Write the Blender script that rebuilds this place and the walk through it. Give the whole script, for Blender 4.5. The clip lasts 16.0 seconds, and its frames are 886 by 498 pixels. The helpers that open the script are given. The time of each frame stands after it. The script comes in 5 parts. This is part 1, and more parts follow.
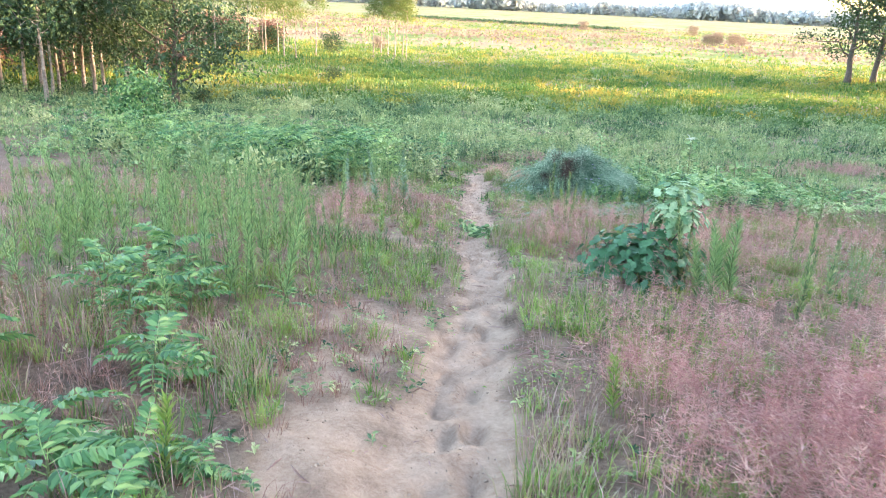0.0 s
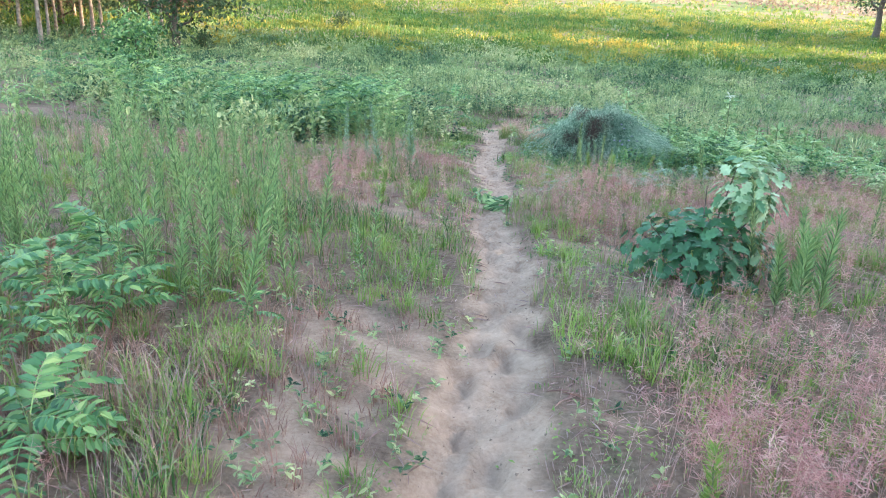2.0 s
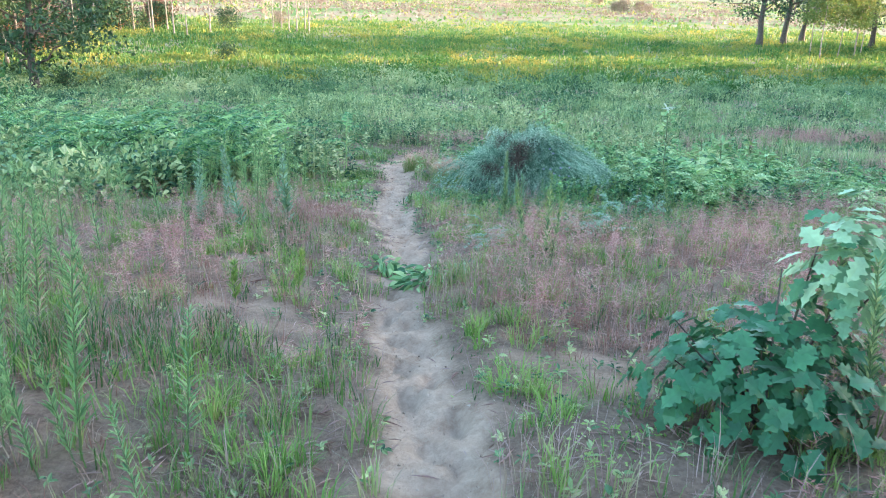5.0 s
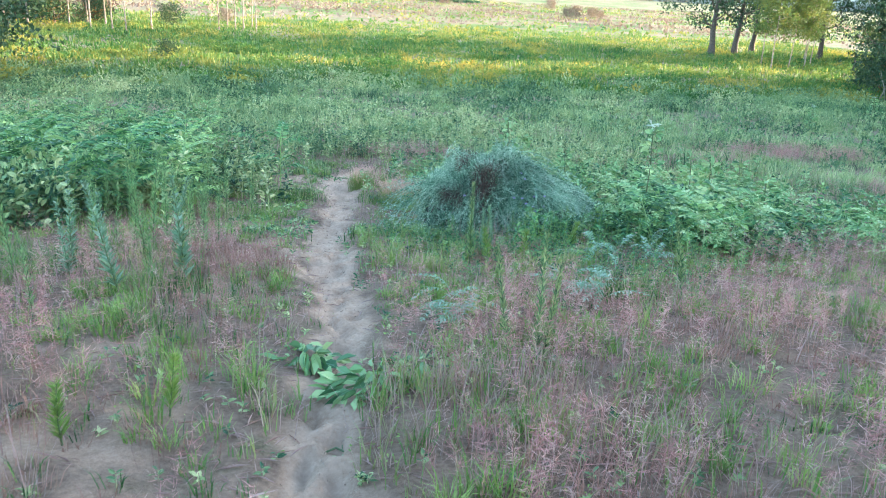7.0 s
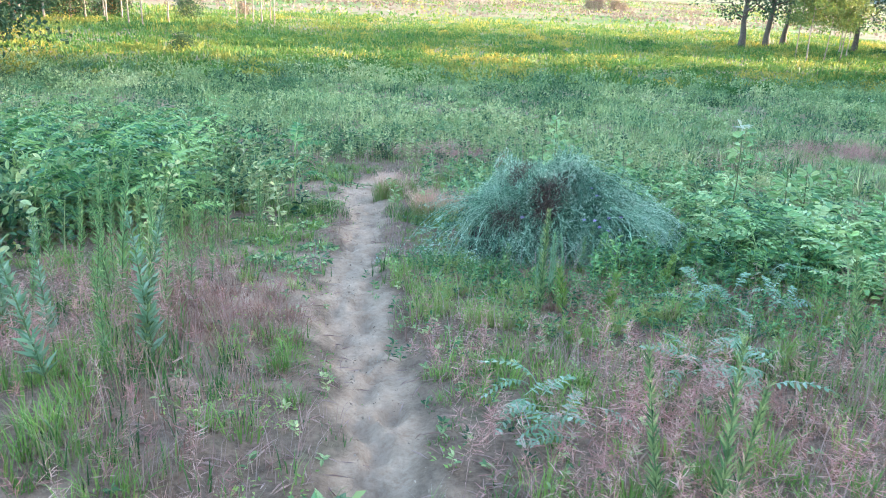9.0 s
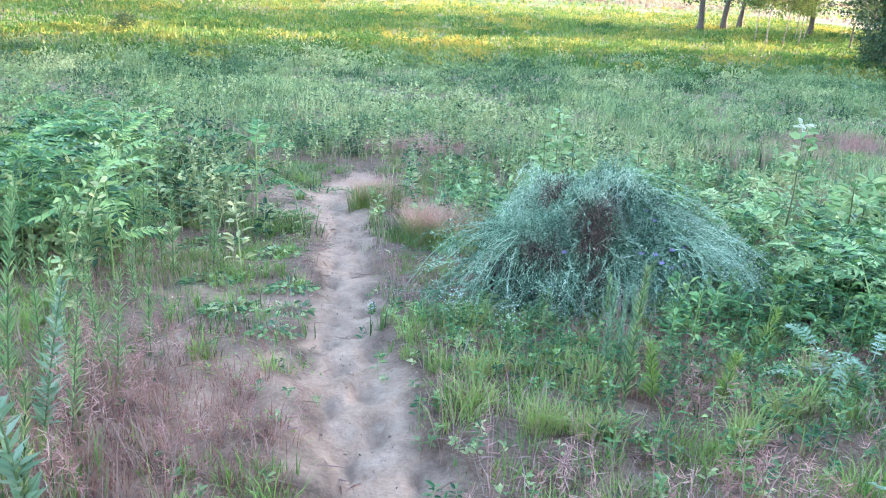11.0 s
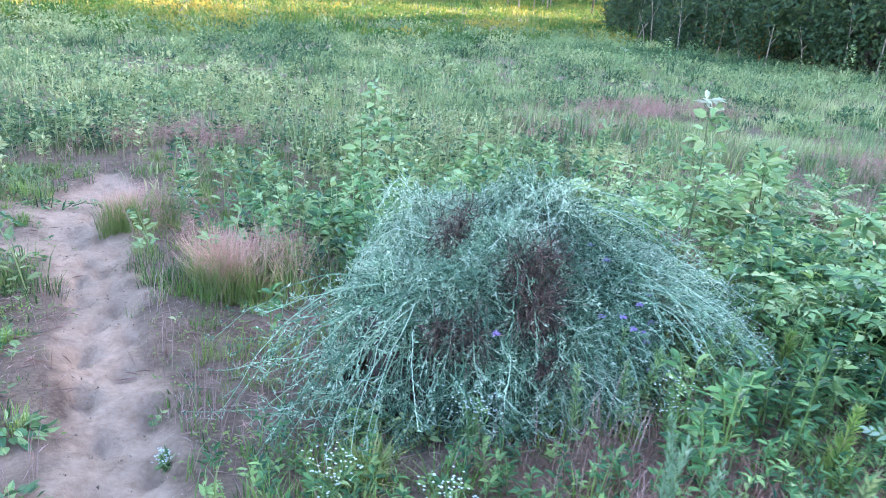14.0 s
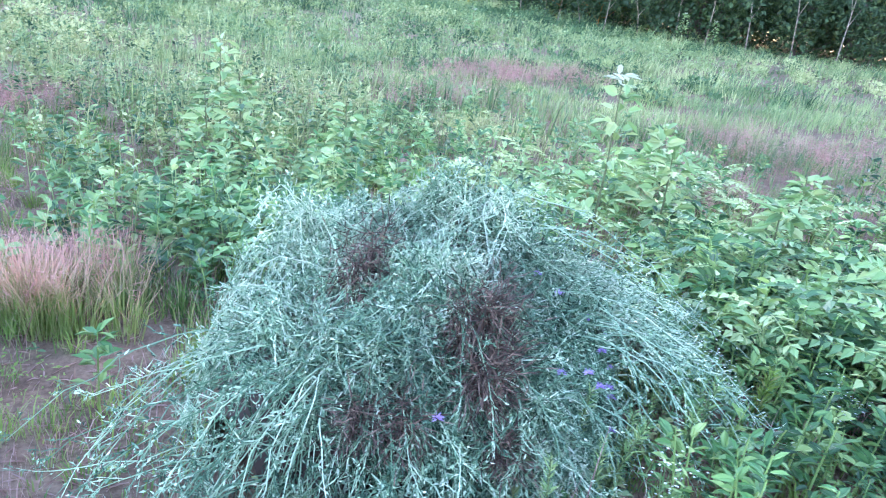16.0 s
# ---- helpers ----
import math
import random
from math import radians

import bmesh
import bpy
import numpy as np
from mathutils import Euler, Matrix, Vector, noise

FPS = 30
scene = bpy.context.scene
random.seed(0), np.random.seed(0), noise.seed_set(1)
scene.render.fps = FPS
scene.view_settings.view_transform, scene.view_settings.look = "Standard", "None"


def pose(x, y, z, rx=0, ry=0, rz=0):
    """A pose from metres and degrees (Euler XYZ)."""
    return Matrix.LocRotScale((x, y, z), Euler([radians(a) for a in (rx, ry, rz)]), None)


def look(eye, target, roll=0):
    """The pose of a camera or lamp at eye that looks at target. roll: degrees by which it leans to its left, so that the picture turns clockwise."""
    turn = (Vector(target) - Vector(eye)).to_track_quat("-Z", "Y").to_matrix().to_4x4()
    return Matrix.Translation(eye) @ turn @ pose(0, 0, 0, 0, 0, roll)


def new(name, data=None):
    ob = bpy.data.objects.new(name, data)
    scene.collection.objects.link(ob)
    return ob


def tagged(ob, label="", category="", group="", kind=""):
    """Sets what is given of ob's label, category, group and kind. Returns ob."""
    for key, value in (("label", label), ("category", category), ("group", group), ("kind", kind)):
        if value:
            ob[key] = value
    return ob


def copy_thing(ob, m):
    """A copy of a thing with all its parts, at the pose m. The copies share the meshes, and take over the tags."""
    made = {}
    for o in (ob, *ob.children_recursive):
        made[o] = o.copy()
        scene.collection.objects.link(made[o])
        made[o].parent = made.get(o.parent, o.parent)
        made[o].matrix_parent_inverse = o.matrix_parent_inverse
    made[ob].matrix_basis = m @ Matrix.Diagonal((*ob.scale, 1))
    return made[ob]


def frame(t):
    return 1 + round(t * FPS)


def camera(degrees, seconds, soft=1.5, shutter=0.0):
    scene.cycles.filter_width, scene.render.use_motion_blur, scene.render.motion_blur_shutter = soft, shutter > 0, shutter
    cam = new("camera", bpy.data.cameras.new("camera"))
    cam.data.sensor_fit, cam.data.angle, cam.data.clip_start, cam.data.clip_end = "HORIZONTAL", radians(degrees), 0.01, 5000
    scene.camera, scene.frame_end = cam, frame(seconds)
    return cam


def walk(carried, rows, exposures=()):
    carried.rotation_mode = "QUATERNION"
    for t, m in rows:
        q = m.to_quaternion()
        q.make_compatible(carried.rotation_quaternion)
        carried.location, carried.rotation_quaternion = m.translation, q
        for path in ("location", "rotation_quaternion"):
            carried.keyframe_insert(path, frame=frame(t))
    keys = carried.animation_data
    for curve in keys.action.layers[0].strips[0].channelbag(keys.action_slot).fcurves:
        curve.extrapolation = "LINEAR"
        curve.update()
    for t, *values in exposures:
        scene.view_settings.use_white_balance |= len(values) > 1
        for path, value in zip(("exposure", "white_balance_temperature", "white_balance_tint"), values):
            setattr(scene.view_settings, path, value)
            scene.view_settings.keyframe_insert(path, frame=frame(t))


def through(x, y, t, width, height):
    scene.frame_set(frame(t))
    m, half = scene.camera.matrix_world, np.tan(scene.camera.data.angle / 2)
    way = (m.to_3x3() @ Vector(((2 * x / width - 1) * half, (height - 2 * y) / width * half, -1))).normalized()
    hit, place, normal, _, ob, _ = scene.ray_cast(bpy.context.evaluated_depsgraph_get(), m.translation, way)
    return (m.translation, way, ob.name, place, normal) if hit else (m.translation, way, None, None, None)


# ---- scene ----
cam = camera(59.3, 16.0, soft=1.0, shutter=0.2)
PATH = [
    (0, (0.059, -0.604, 1.843), (0.082, 1.302, 1.237), 2.9),
    (0.5, (0.069, -0.227, 1.813), (0.041, 1.695, 1.26), 0.7),
    (1, (0.14, 0.11, 1.775), (0.142, 2.03, 1.215), 1.5),
    (1.5, (0.154, 0.433, 1.713), (0.149, 2.329, 1.076), 1.6),
    (2, (0.042, 0.847, 1.657), (0.049, 2.711, 0.933), 3.8),
    (2.5, (0.03, 1.232, 1.622), (0.131, 3.097, 0.907), 1.5),
    (3, (0.092, 1.737, 1.507), (0.329, 3.623, 0.885), 1.6),
    (3.2, (0.077, 1.891, 1.492), (0.332, 3.772, 0.861), 2.3),
    (5.3, (0.236, 3.906, 1.196), (0.466, 5.778, 0.531), 1.7),
    (5.5, (0.252, 4.104, 1.197), (0.515, 5.967, 0.52), 1.1),
    (6, (0.38, 4.634, 1.124), (0.656, 6.497, 0.451), 3.5),
    (6.5, (0.404, 5.105, 1.089), (0.706, 6.97, 0.433), 3.2),
    (7, (0.461, 5.593, 1.052), (0.817, 7.453, 0.408), 3.3),
    (7.5, (0.567, 6.058, 0.981), (0.89, 7.943, 0.396), 5.4),
    (8, (0.584, 6.579, 0.884), (0.893, 8.47, 0.309), 3.5),
    (8.2, (0.574, 6.763, 0.871), (0.872, 8.646, 0.265), 3.1),
    (10.3, (0.351, 8.829, 0.696), (0.703, 10.679, 0.021), 3.3),
    (10.5, (0.356, 9.023, 0.696), (0.719, 10.875, 0.035), 3.9),
    (11, (0.307, 9.416, 0.611), (0.731, 11.243, -0.083), 3.6),
    (11.5, (0.255, 9.847, 0.609), (0.747, 11.656, -0.089), 2.7),
    (12, (0.478, 10.193, 0.518), (1.125, 11.975, -0.12), 3.7),
    (12.5, (0.616, 10.493, 0.472), (1.427, 12.199, -0.187), 5.1),
    (13, (0.475, 10.958, 0.421), (1.37, 12.594, -0.301), 5.4),
    (13.5, (0.447, 11.454, 0.387), (1.402, 13.052, -0.345), 5.9),
    (14, (0.563, 11.922, 0.241), (1.528, 13.517, -0.486), 5.3),
    (14.5, (0.561, 12.392, 0.183), (1.578, 13.953, -0.545), 8.0),
    (15, (0.693, 12.624, 0.231), (1.961, 13.97, -0.531), 6.7),
    (15.5, (0.838, 12.771, 0.156), (2.179, 14.063, -0.574), 8.5),
    (16, (0.897, 12.979, 0.111), (2.181, 14.3, -0.67), 9.4),
]
EXPOSURES = [(0.0, 3.65, 6100, 16), (1.0, 3.45, 6100, 16), (3.0, 3.5, 5600, 8), (5.5, 3.4, 5350, 5), (8.0, 3.4, 5350, 4), (11.0, 3.7, 5500, 15), (12.5, 3.65, 5400, 22), (14.5, 3.78, 5400, 24), (16.0, 4.05, 5450, 28)]
walk(cam, [(t, look(eye, at, roll)) for t, eye, at, roll in PATH], EXPOSURES)

# ---- light: low evening sun from beyond the woods, open sky ----
SUN_TURN, SUN_HIGH = radians(83), radians(8.5)   # clockwise from +y, above the horizon
world = bpy.data.worlds.new("world")
scene.world = world
world.use_nodes = True
wn = world.node_tree.nodes
sky = wn.new("ShaderNodeTexSky")
sky.sky_type, sky.sun_disc = "NISHITA", False
sky.sun_elevation, sky.sun_rotation = SUN_HIGH, SUN_TURN
sky.air_density, sky.dust_density, sky.ozone_density = 1.0, 1.2, 1.0
wn["Background"].inputs["Strength"].default_value = 0.15
world.node_tree.links.new(sky.outputs[0], wn["Background"].inputs["Color"])
sun = new("sun", bpy.data.lights.new("sun", "SUN"))
sun.data.energy, sun.data.angle, sun.data.color = 2.7, radians(0.6), (1.0, 0.74, 0.42)
sun_way = Vector((math.sin(SUN_TURN) * math.cos(SUN_HIGH), math.cos(SUN_TURN) * math.cos(SUN_HIGH), math.sin(SUN_HIGH)))
sun.matrix_world = look(sun_way * 200, (0, 0, 0))

# ---- shared tools ----
def field(x, y, size, seed):
    """Smooth noise in the plane, about -1 to 1, with features of that size in metres."""
    r = np.random.default_rng(seed)
    out = 0.0
    for _ in range(9):
        a, f, p = r.uniform(0, 2 * np.pi), r.uniform(0.5, 1.6) * 2 * np.pi / size / 2, r.uniform(0, 6.28)
        out = out + np.sin(f * (x * np.cos(a) + y * np.sin(a)) + p)
    return out / 4.0


_ys = np.arange(-60.0, 140.0, 0.25)
_zs = np.interp(_ys, [-60, -8, 0, 6, 10, 13, 16, 18, 21, 25, 35, 50, 65, 100],
                [7.5, 1.2, .17, -.6, -1.15, -1.6, -2.1, -2.38, -2.72, -3.05, -3.8, -4.6, -4.9, -5.0])
_zs = np.convolve(np.pad(_zs, 6, "edge"), np.ones(13) / 13, "valid")


def track_x(y):
    return np.interp(y, [-6, 0, 2, 4.4, 5.7, 6.8, 8.9, 9.9, 10.9, 12.4, 13.1, 14.1, 15.7, 17.6, 19.6, 21.5, 24, 30],
                     [-.4, -.05, .1, .35, .52, .57, .54, .64, .78, .8, .7, .74, .93, 1.08, 1.25, 1.6, 2.2, 3.0])


def track_half(y):
    return np.interp(y, [-6, 2, 4.4, 6, 8.5, 10, 12, 13.2, 14.2, 15.7, 17.6, 19.6, 21, 22, 23],
                     [.3, .3, .23, .22, .19, .17, .21, .26, .22, .2, .2, .38, .5, .12, .05])


def sand_at(x, y):
    """How bare and sandy the ground is, 0 to 1."""
    d = np.abs(x - track_x(y) + 0.07 * field(x, y, 0.5, 5) + .035 * field(x, y, .16, 15)) / track_half(y)
    m = np.clip((1.35 - d) / 0.5, 0, 1) * (y < 22.3)
    rough = .6 * field(x, y, 0.7, 6) + .6 * field(x, y, 0.22, 7)
    left = np.exp(-(((x + 0.36) / 0.48) ** 2 + ((y - 3.6) / 2.2) ** 2) ** 2)
    m2 = np.clip(left * 1.05 + 0.6 * rough - 0.32, 0, .88)
    bank = np.exp(-(((x + 0.05) / 0.75) ** 2 + ((y - 13.6) / 2.6) ** 2) ** 2)
    m3 = np.clip(bank * 0.7 + 0.7 * rough - 0.4, 0, .8)
    end = np.exp(-(((x - 0.75) / 0.75) ** 2 + ((y - 20.0) / 1.7) ** 2) ** 2)
    m4 = np.clip(end * 0.95 + 0.6 * rough - 0.35, 0, .9)
    right = np.exp(-(((x - 1.35) / 0.45) ** 2 + ((y - 6.9) / 1.2) ** 2) ** 2)
    m5 = np.clip(right * 0.55 + 0.6 * rough - 0.4, 0, .6)
    patch = np.exp(-(((x + 0.55) / 0.6) ** 2 + ((y - 9.0) / 1.6) ** 2) ** 2)
    m6 = np.clip(patch * 0.6 + 0.7 * rough - 0.45, 0, .7)
    return np.clip(np.maximum.reduce([m, m2, m3, m4, m5, m6]), 0, 1)


_fr = np.random.default_rng(3)
_py = np.arange(.6, 21.5, .27) + _fr.uniform(-.08, .08, 78)
_px = track_x(_py) + np.where(np.arange(78) % 2, .09, -.09) + _fr.normal(0, .05, 78)
_pa = _fr.normal(0, .25, 78)


def footprints(x, y):
    """Dents that feet have left in the loose sand."""
    dent = np.zeros_like(x)
    for fx, fy, fa in zip(_px, _py, _pa):
        near = (np.abs(x - fx) < .3) & (np.abs(y - fy) < .4)
        if near.any():
            u, w = x[near] - fx, y[near] - fy
            a, b = u * math.cos(fa) + w * math.sin(fa), w * math.cos(fa) - u * math.sin(fa)
            q = (a / .06) ** 2 + (b / .14) ** 2
            dent[near] += -.056 * np.exp(-q ** 1.5) + .024 * np.exp(-(np.sqrt(q) - 1.5) ** 2 * 5)
    return dent


def ground_z(x, y):
    x, y = np.atleast_1d(np.asarray(x, float)), np.atleast_1d(np.asarray(y, float))
    if x.size == 1:
        return _ground(x, y)[0]
    return _ground(x, y)


def _ground(x, y):
    z = np.interp(y, _ys, _zs)
    d = (x - track_x(y)) / (track_half(y) + 0.05)
    near = np.clip((24 - y) / 3, 0, 1)
    z = z - 0.085 * np.exp(-d ** 4) * near
    z = z + 0.05 * field(x, y, 1.6, 1) * np.clip((60 - y) / 40, 0, 1) + 0.018 * field(x, y, 0.35, 2) * near
    z = z + np.exp(-d ** 4) * (0.016 * field(x, y * 0.8, 0.3, 3) + .009 * field(x, y, .1, 8)) * near
    return z + footprints(x, y)


def mesh_of(name, verts, tris, tone=None, along=None, smooth=False):
    """A mesh from arrays of points and triangles."""
    me = bpy.data.meshes.new(name)
    n, m = len(verts), len(tris)
    me.vertices.add(n)
    me.vertices.foreach_set("co", np.ascontiguousarray(verts, np.float32).ravel())
    me.loops.add(3 * m)
    me.loops.foreach_set("vertex_index", np.ascontiguousarray(tris, np.int32).ravel())
    me.polygons.add(m)
    me.polygons.foreach_set("loop_start", np.arange(0, 3 * m, 3, dtype=np.int32))
    me.polygons.foreach_set("use_smooth", np.full(m, smooth))
    for key, values in (("tone", tone), ("along", along)):
        if values is not None:
            me.attributes.new(key, "FLOAT", "POINT").data.foreach_set("value", np.ascontiguousarray(values, np.float32))
    me.update()
    return me


def joined(pieces):
    """Pieces of (verts, tris, tone, along) put into one."""
    off, vs, ts, tn, al = 0, [], [], [], []
    for v, t, a, b in pieces:
        vs.append(v), ts.append(t + off), tn.append(a), al.append(b)
        off += len(v)
    return np.concatenate(vs), np.concatenate(ts), np.concatenate(tn), np.concatenate(al)


def blades(root, height, width, az, lean, tone, rng, bend=1.0):
    """Grass blades: five points, three triangles each."""
    n = len(root)
    way = np.stack([np.cos(az), np.sin(az), 0 * az], 1)
    turn = az + np.pi / 2 + rng.uniform(-0.6, 0.6, n)
    side = np.stack([np.cos(turn), np.sin(turn), 0 * az], 1) * (width / 2)[:, None]
    up = np.zeros((n, 3))
    up[:, 2] = 1
    mid = root + up * (0.55 * height)[:, None] + way * (0.35 * lean * height)[:, None]
    tip = root + up * (height * (1 - 0.25 * np.minimum(lean, 1.5) * bend))[:, None] + way * (lean * height)[:, None]
    v = np.stack([root - side, root + side, mid - side * .8, mid + side * .8, tip], 1).reshape(-1, 3)
    base = (np.arange(n) * 5)[:, None, None]
    t = (base + np.array([[0, 1, 3], [0, 3, 2], [2, 3, 4]])[None]).reshape(-1, 3)
    return v, t, np.repeat(tone, 5), np.tile([0, 0, .55, .55, 1.0], n)


def leaves(base, way, normal, length, width, tone, broad=False):
    """Leaves folded along the midrib: four points, or six for broad ones."""
    n = len(base)
    way = way / np.linalg.norm(way, axis=1, keepdims=True)
    side = np.cross(way, normal)
    side /= np.linalg.norm(side, axis=1, keepdims=True) + 1e-9
    lift = np.cross(side, way)
    L, W = np.broadcast_to(length, n)[:, None], np.broadcast_to(width, n)[:, None]
    tip = base + way * L - lift * L * 0.12
    if not broad:
        a = base + way * L * .42 + side * W * .5 + lift * W * .15
        b = base + way * L * .42 - side * W * .5 + lift * W * .15
        v = np.stack([base, a, tip, b], 1).reshape(-1, 3)
        t = ((np.arange(n) * 4)[:, None, None] + np.array([[0, 1, 2], [0, 2, 3]])[None]).reshape(-1, 3)
        return v, t, np.repeat(tone, 4), np.tile([0, .5, 1, .5], n)
    r1, r2 = base + way * L * .22 + side * W * .42 + lift * W * .12, base + way * L * .6 + side * W * .46 + lift * W * .14
    l1, l2 = base + way * L * .22 - side * W * .42 + lift * W * .12, base + way * L * .6 - side * W * .46 + lift * W * .14
    v = np.stack([base, r1, r2, tip, l2, l1], 1).reshape(-1, 3)
    t = ((np.arange(n) * 6)[:, None, None] + np.array([[0, 1, 2], [0, 2, 3], [0, 3, 4], [0, 4, 5]])[None]).reshape(-1, 3)
    return v, t, np.repeat(tone, 6), np.tile([0, .3, .6, 1, .6, .3], n)


def tube(points, radii, sides=6, tone=0.5):
    """A tapered tube along points."""
    p = np.asarray(points, float)
    k = len(p)
    d = np.gradient(p, axis=0)
    d /= np.linalg.norm(d, axis=1, keepdims=True) + 1e-9
    ref = np.array([1.0, 0.15, 0.1]) if abs(d[0, 2]) > 0.6 else np.array([0.0, 0.1, 1.0])
    a = np.cross(d, ref)
    a /= np.linalg.norm(a, axis=1, keepdims=True) + 1e-9
    b = np.cross(d, a)
    ang = np.arange(sides) * 2 * np.pi / sides
    v = (p[:, None] + np.asarray(radii, float)[:, None, None] * (np.cos(ang)[None, :, None] * a[:, None] + np.sin(ang)[None, :, None] * b[:, None])).reshape(-1, 3)
    t = []
    for i in range(k - 1):
        for j in range(sides):
            q, r = i * sides + j, i * sides + (j + 1) % sides
            t += [(q, r, r + sides), (q, r + sides, q + sides)]
    return v, np.array(t), np.full(len(v), tone), np.repeat(np.linspace(0, 1, k), sides)


def thing(name, label, category, group="", kind="", at=(0, 0, 0)):
    ob = tagged(new(name), label, category, group, kind)
    ob.location = at
    return ob


def part(name, me, material, parent, label=""):
    if not me.materials:
        me.materials.append(material)
    ob = new(name, me)
    ob.parent = parent
    return tagged(ob, label)


def single(name, me, material, label, category, kind="", group=""):
    me.materials.append(material)
    return tagged(new(name, me), label, category, group, kind)


# ---- materials ----
def material(name):
    m = bpy.data.materials.new(name)
    m.use_nodes = True
    nodes = m.node_tree.nodes
    return m, nodes, m.node_tree.links, nodes["Principled BSDF"]


def ramp_node(nodes, links, source, stops):
    r = nodes.new("ShaderNodeValToRGB")
    while len(r.color_ramp.elements) < len(stops):
        r.color_ramp.elements.new(0.5)
    for e, (p, c) in zip(r.color_ramp.elements, stops):
        e.position, e.color = p, (*c, 1)
    links.new(source, r.inputs[0])
    return r.outputs[0]


def mix_node(nodes, links, fac, a, b, mode="MIX"):
    m = nodes.new("ShaderNodeMix")
    m.data_type, m.blend_type = "RGBA", mode
    for sock, value in ((m.inputs[0], fac), (m.inputs[6], a), (m.inputs[7], b)):
        if hasattr(value, "is_linked"):
            links.new(value, sock)
        else:
            sock.default_value = value if isinstance(value, float) else (*value, 1)
    return m.outputs[2]


def noise_node(nodes, links, size, detail=4.0, rough=0.6):
    co = nodes.new("ShaderNodeTexCoord")
    n = nodes.new("ShaderNodeTexNoise")
    n.inputs["Scale"].default_value, n.inputs["Detail"].default_value, n.inputs["Roughness"].default_value = 1.0 / size, detail, rough
    links.new(co.outputs["Object"], n.inputs["Vector"])
    return n.outputs["Fac"]


def plant_material(name, stops, tip=None, tip_from=0.6, rough=0.55, through=0.3, blotch=0.25):
    """Foliage: hue by the tone of each blade, tips of another colour, light through the leaf."""
    m, nodes, links, shader = material(name)
    at = nodes.new("ShaderNodeAttribute")
    at.attribute_name = "tone"
    col = ramp_node(nodes, links, at.outputs["Fac"], stops)
    if tip:
        al = nodes.new("ShaderNodeAttribute")
        al.attribute_name = "along"
        f = ramp_node(nodes, links, al.outputs["Fac"], [(tip_from, (0, 0, 0)), (min(1, tip_from + 0.3), (1, 1, 1))])
        col = mix_node(nodes, links, f, col, tip)
    n = noise_node(nodes, links, 0.6)
    k = ramp_node(nodes, links, n, [(0.3, (1 - blotch,) * 3), (0.7, (1 + blotch,) * 3)])
    col = mix_node(nodes, links, 1.0, col, k, "MULTIPLY")
    links.new(col, shader.inputs["Base Color"])
    shader.inputs["Roughness"].default_value = rough
    shader.inputs["Specular IOR Level"].default_value = 0.35
    if through:
        tr = nodes.new("ShaderNodeBsdfTranslucent")
        links.new(col, tr.inputs["Color"])
        mx = nodes.new("ShaderNodeMixShader")
        mx.inputs[0].default_value = through
        links.new(shader.outputs[0], mx.inputs[1]), links.new(tr.outputs[0], mx.inputs[2])
        links.new(mx.outputs[0], nodes["Material Output"].inputs["Surface"])
    return m


def bark_material(name, a, b, size=0.08, rough=0.85):
    m, nodes, links, shader = material(name)
    n = noise_node(nodes, links, size, 6)
    links.new(ramp_node(nodes, links, n, [(0.35, a), (0.65, b)]), shader.inputs["Base Color"])
    shader.inputs["Roughness"].default_value = rough
    bump = nodes.new("ShaderNodeBump")
    bump.inputs["Strength"].default_value, bump.inputs["Distance"].default_value = 0.6, 0.02
    links.new(n, bump.inputs["Height"]), links.new(bump.outputs[0], shader.inputs["Normal"])
    return m


GRASS = plant_material("grass", [(0, (.045, .10, .022)), (.35, (.15, .25, .05)), (.65, (.27, .28, .09)), (1, (.40, .26, .20))], tip=(.43, .28, .25), tip_from=.65, through=.2)
LIME = plant_material("lime_grass", [(0, (.12, .20, .035)), (.6, (.26, .35, .07)), (1, (.36, .33, .12))], tip=(.38, .32, .15), tip_from=.75, through=.2)
DRY = plant_material("dry_grass", [(0, (.34, .19, .15)), (.5, (.44, .29, .25)), (1, (.24, .12, .085))], through=.2)
PINK = plant_material("pink_grass", [(0, (.37, .17, .15)), (.5, (.52, .26, .225)), (1, (.60, .39, .31))], through=.35)
REED = plant_material("dry_reed", [(0, (.19, .115, .085)), (.6, (.27, .18, .13)), (1, (.36, .27, .18))], through=.25)
BRUSH = plant_material("brush", [(0, (.10, .05, .035)), (1, (.24, .12, .08))], through=.15)
SILVER = plant_material("woolly_leaf", [(0, (.15, .24, .12)), (.6, (.24, .33, .19)), (1, (.36, .42, .30))], rough=.8, through=.15)
WEED = plant_material("horseweed", [(0, (.07, .14, .055)), (.5, (.245, .37, .135)), (1, (.42, .48, .20))], rough=.5, through=.2)
STEM = plant_material("stem", [(0, (.10, .16, .05)), (1, (.16, .15, .07))], through=0)
RUST = plant_material("rust_leaf", [(0, (.30, .08, .02)), (1, (.45, .20, .04))])
BUD = plant_material("pale_leaf", [(0, (.45, .47, .33)), (1, (.62, .60, .45))])
HERB = plant_material("herb", [(0, (.03, .075, .03)), (.3, (.135, .21, .08)), (.65, (.31, .36, .14)), (1, (.51, .49, .22))], through=.2)
MEADOW = plant_material("meadow", [(0, (.05, .12, .02)), (.35, (.11, .19, .03)), (.65, (.22, .24, .04)), (1, (.42, .31, .05))], through=.35)
SUMAC = plant_material("sumac_leaf", [(0, (.03, .08, .028)), (.5, (.11, .23, .07)), (1, (.32, .42, .13))], rough=.42, through=.2)
